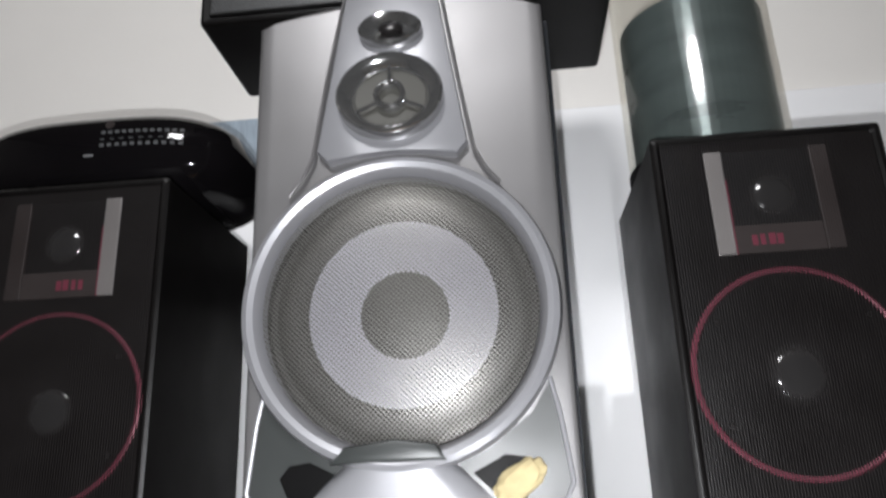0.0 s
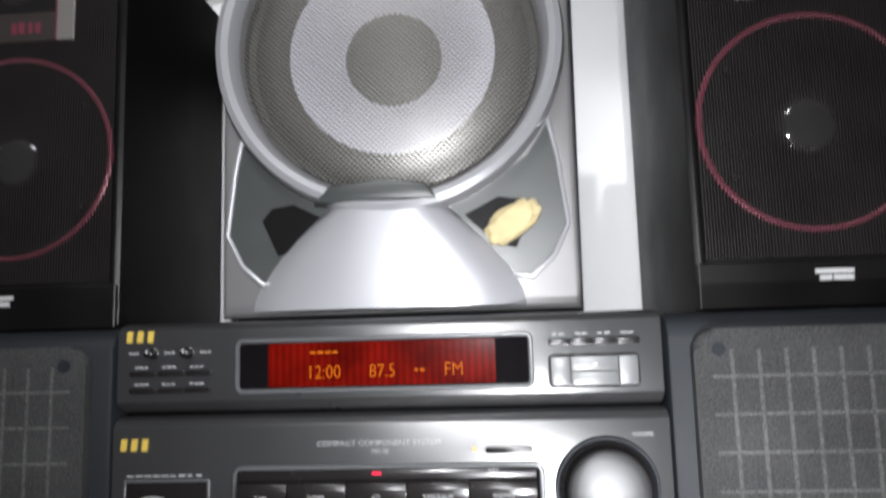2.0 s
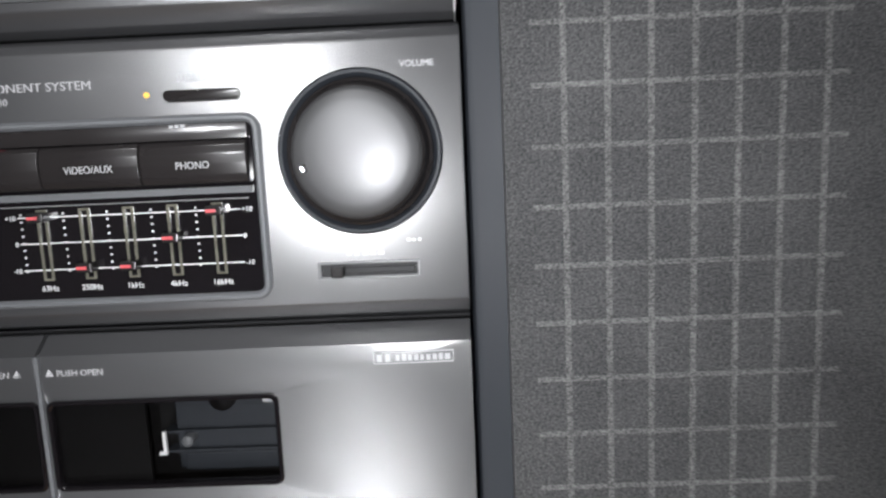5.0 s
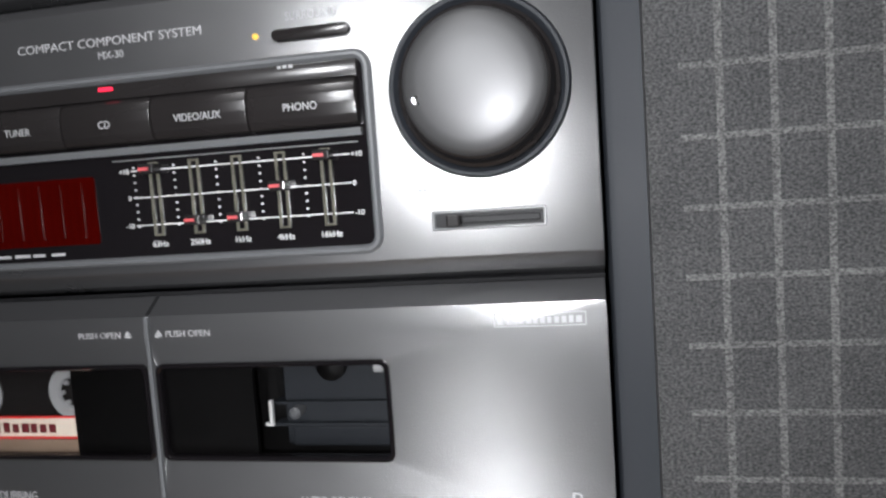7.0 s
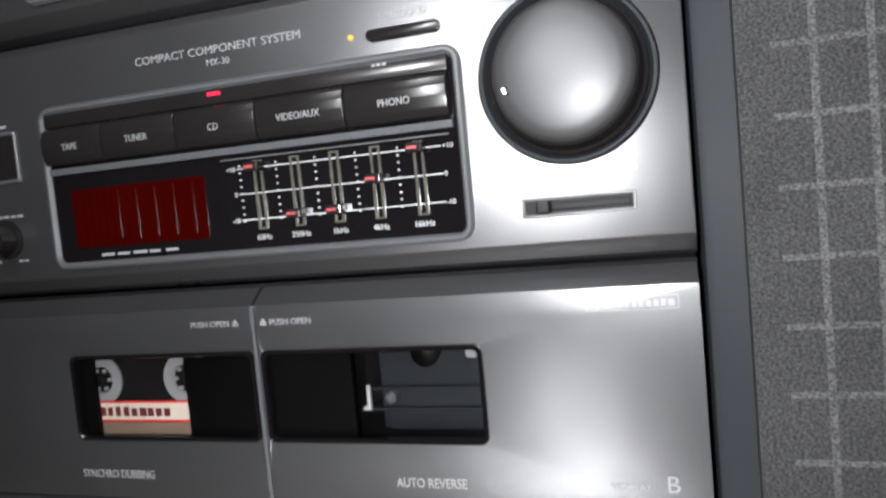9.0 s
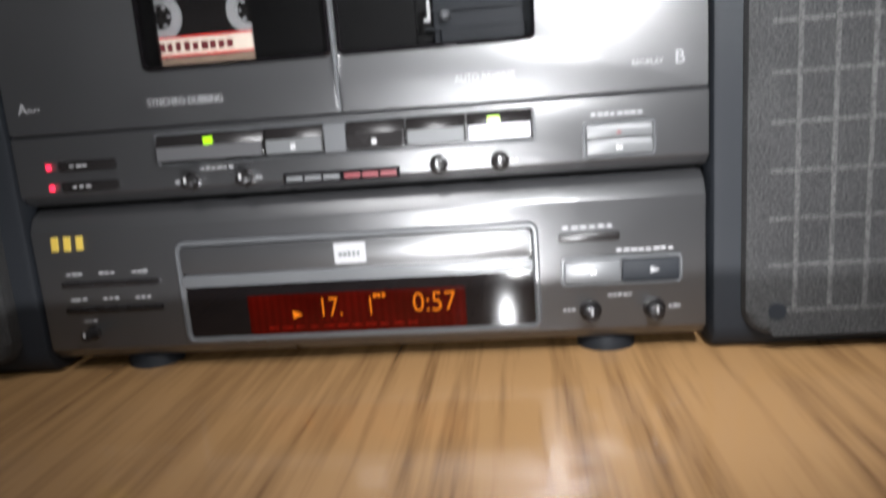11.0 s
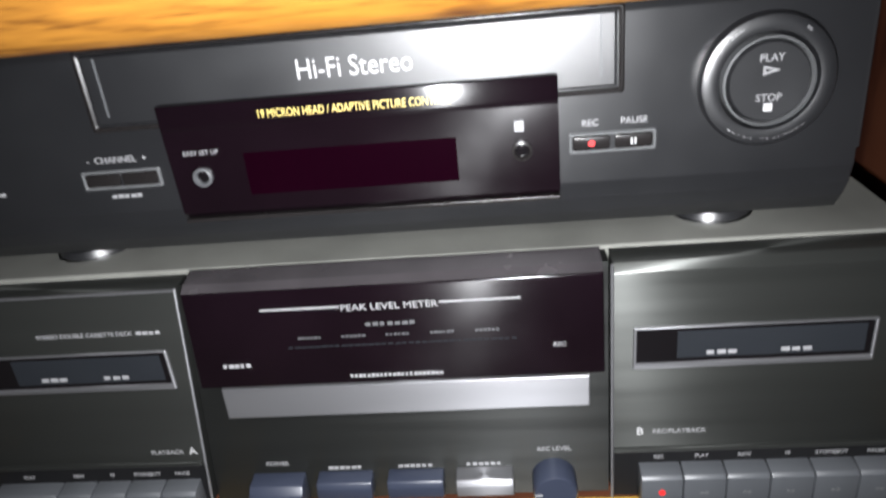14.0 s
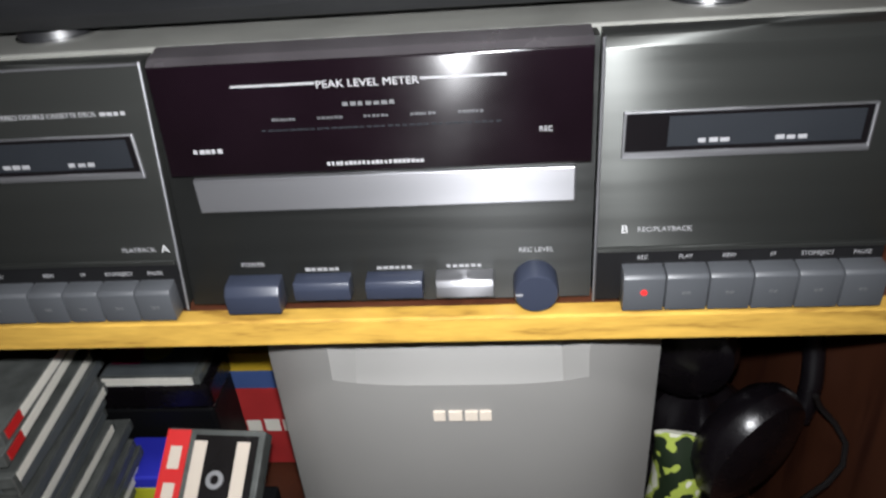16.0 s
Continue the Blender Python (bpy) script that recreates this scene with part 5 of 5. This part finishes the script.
bars(vcr, -0.1500, -0.1380, -0.1040, -0.1022, VY - 0.0003, 4, M_PRINT)

# ---- double cassette deck ----
dk = thing("double_cassette_deck", (0.023, 0.08, -0.27), "black double cassette deck with a peak level meter", "cassette deck")
DY = -0.114
part("cover", box(-0.192, 0.238, -0.0985, 0.20, -0.262, -0.1432, 0.001), M_DUST, dk, "dusty black metal cover")
for fx in (-0.15, 0.19):
    for fy in (-0.07, 0.16):
        part("foot", spun(fx, fy, [(0, -0.2700), (0.014, -0.2700), (0.014, -0.262), (0, -0.262)], 24), M_MATT, dk, smooth=True)
for a, b, a2 in ((0.1150, 0.2385, 0.1160), ):
    part("bay_panel", slab(a, b, [(-0.100, -0.2660), (DY, -0.2660), (DY, -0.1490), (DY + 0.003, -0.1450), (-0.100, -0.1440)], 0.0006), M_DECK, dk, "brushed charcoal panel", smooth=True)
part("bay_panel", prism([(-0.1925, -0.1450), (-0.0685, -0.1450), (-0.0800, -0.2660), (-0.1925, -0.2660)], DY, -0.100, 0.0012), M_DECK, dk, "brushed charcoal panel", smooth=True)
part("centre_panel", prism([(-0.0665, -0.1445), (0.1135, -0.1445), (0.1140, -0.2660), (-0.0775, -0.2660)], DY + 0.003, -0.100), M_DECK_DARK, dk)
mt = part("meter_panel", prism([(-0.0650, -0.1465), (0.1110, -0.1465), (0.1115, -0.1945), (-0.0672, -0.1945)], DY - 0.0030, DY + 0.004, 0.0008), M_PURPLE, dk, "smoked black level meter panel", smooth=True)
part("meter_top", slab(-0.0650, 0.1110, [(DY - 0.0024, -0.1464), (DY + 0.0020, -0.1442), (DY + 0.0120, -0.1424), (DY + 0.0150, -0.1440), (DY + 0.004, -0.1464)]), M_LID, mt, "smoky sloping lid")
part("divider", tube([(-0.0675, DY - 0.001, -0.1440), (-0.0790, DY - 0.001, -0.2660)], 0.0007), M_STEEL, dk)
part("divider", tube([(0.1145, DY - 0.001, -0.1440), (0.1150, DY - 0.001, -0.2660)], 0.0007), M_STEEL, dk)
part("top_trim", box(-0.1925, -0.0690, DY - 0.0006, DY + 0.001, -0.1458, -0.1450), M_STEEL, dk)
part("silver_strip", box(-0.0600, 0.1055, DY + 0.0005, DY + 0.004, -0.2142, -0.1978, 0.0006), M_STEEL, dk, "brushed blue-silver strip")
letters(mt, "PEAK LEVEL METER", 0.0230, DY - 0.0034, -0.1576, 0.0031, M_PRINT, "CENTER", 1.12)
part("meter_line", box(-0.0320, 0.0020, DY - 0.0034, DY - 0.0028, -0.1560, -0.1552), M_PRINT, mt)
part("meter_line", box(0.0440, 0.0775, DY - 0.0034, DY - 0.0028, -0.1560, -0.1552), M_PRINT, mt)
bars(mt, 0.0120, 0.0340, -0.1655, -0.1638, DY - 0.0033, 7, M_BUTTON)
for k in range(5):
    bars(mt, -0.0180 + k * 0.0190, -0.0075 + k * 0.0190, -0.1706, -0.1696, DY - 0.0033, 6, M_BEZEL)
bars(mt, -0.0230, 0.0760, -0.1750, -0.1743, DY - 0.0033, 34, M_UNIT_DARK)
bars(mt, -0.0540, -0.0410, -0.1838, -0.1818, DY - 0.0033, 5, M_PRINT)
letters(mt, "REC", 0.0900, DY - 0.0034, -0.1798, 0.0022, M_PRINT)
bars(mt, 0.0020, 0.0430, -0.1912, -0.1896, DY - 0.0034, 22, M_PRINT)


def tape_slot(x0, x1):
    f = part("tape_window", frame_ring(rrect(x0, x1, -0.1948, -0.1745, 0.0004, 2), rrect(x0 + 0.0012, x1 - 0.0012, -0.1920, -0.1753, 0.0003, 2), DY - 0.0014, DY + 0.002, 0.0003), M_STEEL, dk)
    part("pane", box(x0 + 0.0012, x1 - 0.0012, DY - 0.0004, DY + 0.0004, -0.1920, -0.1753), M_BLACK, f)
    part("tape_view", box(x0 + 0.018, x1 - 0.004, DY - 0.0008, DY - 0.0003, -0.1900, -0.1770), M_UNIT_DARK, f)
    # pale bars painted as reflections in the window
    for q in (0.030, 0.060):
        bars(f, x0 + q, x0 + q + 0.013, -0.1885, -0.1866, DY - 0.0011, 3, M_PRINT)


tape_slot(0.1235, 0.2205)
tape_slot(-0.1720, -0.0795)
letters(dk, "B", 0.1255, DY - 0.0003, -0.2305, 0.0040, M_WHITE)
letters(dk, "REC/PLAYBACK", 0.1325, DY - 0.0003, -0.2300, 0.0024, M_PRINT)
letters(dk, "PLAYBACK", -0.0860, DY - 0.0003, -0.2330, 0.0024, M_PRINT, "RIGHT")
letters(dk, "A", -0.0835, DY - 0.0003, -0.2335, 0.0042, M_WHITE)
letters(dk, "STEREO DOUBLE CASSETTE DECK", -0.1150, DY - 0.0003, -0.1662, 0.0021, M_PRINT, "CENTER")
bars(dk, -0.0910, -0.0790, -0.1662, -0.1646, DY - 0.0003, 4, M_PRINT)
for x0, x1 in ((0.1155, 0.2380), (-0.1920, -0.0785)):
    part("key_well", box(x0, x1, DY - 0.0006, DY + 0.001, -0.2655, -0.2400), M_MATT, dk)
    part("key_rail", box(x0, x1, DY - 0.0016, DY + 0.001, -0.2398, -0.2375, 0.0004), M_DECK, dk)
for k, word in enumerate(("REC", "PLAY", "REW", "FF", "STOP/EJECT", "PAUSE")):
    x = 0.1268 + k * 0.0187
    key = part("tape_key", slab(x, x + 0.0180, [(DY, -0.2462), (DY - 0.0080, -0.2475), (DY - 0.0095, -0.2490), (DY - 0.0095, -0.2660), (DY, -0.2660)], 0.0005), M_BLUEKEY, dk, smooth=True)
    letters(dk, word, x + 0.009, DY - 0.0008, -0.2440, 0.0021, M_PRINT, "CENTER", 0.9)
    if k == 0:
        part("record_dot", prism(disc(x + 0.009, -0.2560, 0.0015, 16), DY - 0.0099, DY - 0.009), M_RED, key)
    else:
        bars(key, x + 0.007, x + 0.011, -0.2575, -0.2560, DY - 0.0098, 2, M_BUTTON)
for (a, b), word in zip(((-0.1850, -0.1520), (-0.1512, -0.1345), (-0.1337, -0.1170), (-0.1162, -0.0990), (-0.0982, -0.0815)), ("PLAY", "REW", "FF", "STOP/EJECT", "PAUSE")):
    key = part("tape_key", slab(a, b, [(DY, -0.2482), (DY - 0.0080, -0.2495), (DY - 0.0095, -0.2510), (DY - 0.0095, -0.2660), (DY, -0.2660)], 0.0005), M_BLUEKEY, dk, smooth=True)
    letters(dk, word, (a + b) / 2, DY - 0.0008, -0.2455, 0.0021, M_PRINT, "CENTER", 0.9)
    bars(key, (a + b) / 2 - 0.002, (a + b) / 2 + 0.002, -0.2590, -0.2575, DY - 0.0098, 2, M_BUTTON)
letters(dk, "POWER", -0.0430, DY + 0.0025, -0.2445, 0.0023, M_PRINT, "CENTER")
part("power_button", slab(-0.0560, -0.0300, [(DY + 0.003, -0.2490), (DY - 0.0060, -0.2500), (DY - 0.0090, -0.2540), (DY - 0.0090, -0.2640), (DY + 0.003, -0.2650)], 0.0008), M_NAVY, dk, smooth=True)
for x in (-0.0235, 0.0105, 0.0430):
    part("push_button", slab(x, x + 0.0265, [(DY + 0.003, -0.2490), (DY - 0.0050, -0.2500), (DY - 0.0060, -0.2530), (DY - 0.0060, -0.2590), (DY + 0.003, -0.2605)], 0.0006), M_NAVY if x < 0.04 else M_STEEL, dk, smooth=True)
    bars(dk, x + 0.005, x + 0.022, -0.2478, -0.2462, DY + 0.0025, 6, M_PRINT)
    bars(dk, x + 0.006, x + 0.021, -0.2640, -0.2626, DY + 0.0025, 5, M_PRINT)
part("level_knob", lathe(0.0885, -0.2555, [(0.0102, DY + 0.003), (0.0102, DY - 0.0085), (0.0094, DY - 0.0098), (0, DY - 0.0100)], 40), M_NAVY, dk, "round blue-grey level knob", smooth=True)
letters(dk, "REC LEVEL", 0.0890, DY + 0.0025, -0.2405, 0.0024, M_PRINT, "CENTER")
part("level_pointer", box(0.0792, 0.0825, DY - 0.0103, DY - 0.0094, -0.2560, -0.2552), M_PRINT, dk)

# ---- things below the shelf ----
gs = thing("grey_speaker", (0.050, 0.0, -0.62), "grey plastic speaker cabinet standing under the shelf", "speaker")
outline = []
for k in range(17):
    u = -1 + 2 * k / 16
    outline.append((0.0480 + 0.1120 * u, -0.0990 + 0.028 * abs(u) ** 3.5))
outline += [(0.1580, 0.10), (-0.0620, 0.10)]
rings = [[(x, y, z) for x, y in outline] for z in (-0.619, -0.332)]
rings.append([(0.050 + (x - 0.050) * 0.995, y + (0.016 if y < 0.05 and abs(x - 0.050) < 0.060 else 0.001), -0.300) for x, y in outline])
rings.append([(0.050 + (x - 0.050) * 0.98, y + (0.018 if y < 0.05 else -0.002), -0.2850) for x, y in outline])
part("cabinet", loops(rings, cap0=True, cap1=True), M_SONY, gs, smooth=True, crease=14)
bm = bmesh.new()
for a, b in ((0.033, 0.0395), (0.0415, 0.0490), (0.0505, 0.0575), (0.0585, 0.0650)):
    box(a, b, -0.1008, -0.0985, -0.3568, -0.3505, bm=bm)
part("maker_mark", bm, M_LABEL, gs, "pale raised maker's mark")

M_LEATHER = surface("black_leatherette", (0.0042, 0.0032, 0.0042), 0.27, vary=0.3, scale=40, bump=0.25, grain=500, spec=0.5)
M_JEWEL = surface("clear_case_edges", (0.085, 0.09, 0.085), 0.14, vary=0.7, scale=60, rvary=0.1)
M_SPINE = surface("pale_paper_spine", (0.82, 0.79, 0.70), 0.4, vary=0.15, scale=40)
M_SPINE_DK = surface("dark_paper_spine", (0.085, 0.095, 0.10), 0.4, vary=0.4, scale=40)
rnd = random.Random(5)


def cd_case(x, y, z, turn, spine, red):
    c = thing("disc_case", (x, y, z), "clear disc case with a " + ("pale" if spine is M_SPINE else "dark") + " spine lying in a pile", "disc case", "pile of disc cases")
    bm = box(x - 0.071, x + 0.071, y - 0.0625, y + 0.0625, z, z + 0.0098, 0.0006, 1)
    part("case", bm, M_JEWEL, c)
    part("spine", box(x + 0.0700, x + 0.0714, y - 0.058, y + 0.058, z + 0.0016, z + 0.0084), spine, c)
    part("booklet", box(x - 0.066, x + 0.060, y - 0.0629, y - 0.0620, z + 0.0030, z + 0.0068), M_SPINE_DK, c)
    if red:
        part("spine_label", box(x + 0.0702, x + 0.0718, y - 0.058, y - 0.040, z + 0.0016, z + 0.0084), M_RED, c)
    c.rotation_euler = (0, 0, turn)


z = -0.6195
for k in range(25):
    cd_case(-0.309 + rnd.uniform(-0.006, 0.006), -0.047 + rnd.uniform(-0.007, 0.007), z, radians(4.5 + rnd.uniform(-2.5, 2.5)), M_SPINE if k in (9, 12, 14, 17, 19, 21, 23, 24) else M_SPINE_DK, k in (23, 24))
    z += 0.0101

bk = thing("black_box", (-0.25, 0.13, -0.62), "black cardboard box standing at the back", "box")
part("box_body", box(-0.313, -0.180, 0.054, 0.158, -0.619, -0.4960, 0.003), M_MATT, bk)
part("lid", box(-0.315, -0.178, 0.052, 0.160, -0.4955, -0.4690, 0.004), M_LEATHER, bk, "black lid")
bo = thing("colourful_disc_case", (-0.23, 0.10, -0.469), "disc case with a pink, yellow and purple cover", "disc case")
part("case", box(-0.272, -0.184, 0.054, 0.175, -0.4688, -0.4594, 0.001), M_JEWEL, bo)
part("page_edge", box(-0.269, -0.190, 0.0528, 0.055, -0.4680, -0.4604), M_SPINE, bo, "white page edge")
cov = part("cover", box(-0.270, -0.190, 0.056, 0.173, -0.4595, -0.4588), M_SPINE_DK, bo, "dark printed cover")
part("cover_patch", box(-0.268, -0.242, 0.070, 0.165, -0.4589, -0.4584), surface("pink_ink", (0.28, 0.02, 0.09), 0.4), cov)
bm = spun(-0.232, 0.088, [(0, -0.4589), (0.013, -0.4589), (0.013, -0.4581), (0, -0.4581)], 24)
part("cover_patch", bm, surface("lime_ink", (0.33, 0.31, 0.04), 0.4), cov)
part("cover_patch", box(-0.241, -0.215, 0.105, 0.165, -0.4589, -0.4583), surface("purple_ink", (0.10, 0.03, 0.14), 0.4), cov)
yb = thing("blue_box", (-0.21, 0.02, -0.62), "blue carton with a yellow lower edge", "box")
part("carton", box(-0.255, -0.165, 0.0, 0.046, -0.619, -0.521, 0.002), surface("blue_card", (0.025, 0.03, 0.45), 0.5), yb)
part("yellow_band", box(-0.2555, -0.1645, -0.0006, 0.0465, -0.578, -0.533), surface("yellow_card", (0.55, 0.55, 0.03), 0.5), yb)
rb = thing("red_carton", (-0.12, 0.10, -0.62), "red, blue and yellow carton beside the grey speaker", "box")
part("carton", box(-0.182, -0.070, 0.102, 0.20, -0.619, -0.476, 0.002), surface("red_card", (0.42, 0.03, 0.03), 0.5, vary=0.3), rb)
part("blue_band", box(-0.1823, -0.0697, 0.1015, 0.2005, -0.517, -0.4955), surface("blue_band", (0.05, 0.09, 0.24), 0.5), rb)
part("yellow_band", box(-0.1826, -0.0694, 0.1012, 0.2008, -0.4955, -0.4755), surface("gold_band", (0.50, 0.33, 0.02), 0.5), rb)
bars(rb, -0.178, -0.072, -0.572, -0.556, 0.1008, 6, M_SPINE)

sp2 = thing("tape_stack_box", (-0.125, -0.09, -0.62), "dark carton holding up a cassette case", "box")
part("box_body", box(-0.158, -0.090, -0.118, -0.050, -0.619, -0.470, 0.002), M_MATT, sp2)
tc = thing("cassette_case", (-0.124, -0.092, -0.47), "clear cassette case with a red spine card", "cassette")
tilted = Matrix.Translation((-0.124, -0.0925, -0.448)) @ pose(0, 0, 0, 32, 0, -3)


def tp(x0, x1, y0, y1, z0, z1, b=0.0):
    bm = box(x0, x1, y0, y1, z0, z1, b)
    bm.transform(tilted)
    return bm


part("case", tp(-0.034, 0.034, -0.054, 0.054, -0.008, 0.006, 0.001), M_JEWEL, tc)
part("spine_card", tp(-0.0345, -0.018, -0.053, 0.053, 0.0055, 0.0068), M_RED, tc, "red printed spine card")
for k in range(4):
    part("print_or_glint_bar", tp(-0.030, -0.022, -0.045 + k * 0.024, -0.030 + k * 0.024, 0.0068, 0.0072), M_LABEL, tc)
part("tape_shell", tp(-0.014, 0.030, -0.050, 0.050, 0.0045, 0.0066), M_BTNDARK, tc)
part("tape_label", tp(-0.014, -0.005, -0.048, 0.046, 0.0064, 0.0071), M_LABEL, tc)
part("tape_label", tp(0.016, 0.025, -0.048, 0.046, 0.0064, 0.0071), M_LABEL, tc)
for hz in (-0.021, 0.021):
    bm = lathe(0.005, 0, [(0.006, 0.0), (0.006, -0.0012), (0.003, -0.0014), (0.003, 0.0)], 20)
    bm.transform(tilted @ Matrix.Translation((0, hz, 0.0068)) @ pose(0, 0, 0, -90, 0, 0))
    part("hub", bm, M_PRINT, tc, smooth=True)

hp = thing("headphones", (0.215, -0.02, -0.62), "black padded over-ear headphones in a heap", "headphones")
for cx, cy, cz, rx, r in ((0.235, -0.025, -0.455, 30, 0.050), (0.200, 0.015, -0.400, -20, 0.042)):
    prof = [(0, -0.020), (r * 0.6, -0.020), (r * 0.92, -0.014), (r, -0.004), (r * 0.96, 0.006), (r * 0.80, 0.014), (r * 0.55, 0.016), (r * 0.45, 0.008), (0, 0.008)]
    bm = lathe(0, 0, prof, 40, 0.85, 1.1)
    bm.transform(Matrix.Translation((cx, cy, cz)) @ pose(0, 0, 0, 10, 0, rx))
    part("ear_cup", bm, M_LEATHER, hp, smooth=True)
arc = [(0.222 + 0.062 * math.cos(radians(a)), 0.005 + 0.02 * math.sin(radians(a * 2)), -0.405 + 0.085 * math.sin(radians(a))) for a in range(-30, 200, 10)]
part("headband", tube(arc, 0.0075, 12), M_LEATHER, hp, smooth=True)
part("cable", tube([(0.275 + 0.012 * math.sin(k * 0.9), -0.055 + 0.01 * math.cos(k * 0.7), -0.62 + 0.012 * k) for k in range(20)], 0.0020, 8), M_BTNDARK, hp, smooth=True)
hs = thing("dark_bag", (0.22, 0.05, -0.62), "dark heap of a folded bag under the headphones", "bag")
rings = []
for k in range(10):
    u = k / 9
    f = math.sqrt(max(0.02, 1 - u ** 3))
    rings.append([(0.225 + (0.058 * f + 0.006 * math.sin(5 * a + 3 * u)) * math.cos(a), 0.060 + (0.085 * f + 0.006 * math.sin(4 * a + 2 * u)) * math.sin(a), -0.6195 + 0.150 * u) for a in (2 * math.pi * j / 32 for j in range(32))])
part("bag_body", loops(rings, cap0=True, cap1=True), M_LEATHER, hs, smooth=True)
gp = thing("green_packet", (0.180, -0.03, -0.62), "crumpled green and white printed packet beside the grey speaker", "packet")
M_PACKET, n, l, b = nodes_of("printed_foil")
tcn, nz, rampn = n.new("ShaderNodeTexCoord"), n.new("ShaderNodeTexNoise"), n.new("ShaderNodeValToRGB")
nz.inputs["Scale"].default_value, nz.inputs["Detail"].default_value = 60, 1.5
l.new(tcn.outputs["Object"], nz.inputs[0])
l.new(nz.outputs[0], rampn.inputs[0])
rampn.color_ramp.interpolation = "CONSTANT"
rampn.color_ramp.elements[0].position, rampn.color_ramp.elements[0].color = 0.0, (0.012, 0.02, 0.01, 1)
rampn.color_ramp.elements[1].position, rampn.color_ramp.elements[1].color = 0.46, (0.33, 0.40, 0.07, 1)
rampn.color_ramp.elements.new(0.54).color = (0.60, 0.60, 0.50, 1)
l.new(rampn.outputs[0], b.inputs["Base Color"])
b.inputs["Roughness"].default_value = 0.35
rings = []
for k in range(16):
    u = k / 15
    thick = 0.022 * (1 - 0.85 * abs(2 * u - 1) ** 3)
    ring_pts = []
    for j in range(24):
        a = 2 * math.pi * j / 24
        p = Vector((0.192 + 0.018 * math.cos(a), -0.030 + thick * math.sin(a), -0.619 + 0.176 * u))
        p += 0.006 * noise.noise_vector(p * 28)
        p.z = max(p.z, -0.6192)
        ring_pts.append(p)
    rings.append(ring_pts)
part("packet", loops(rings, cap0=True, cap1=True), M_PACKET, gp, smooth=True, crease=25)
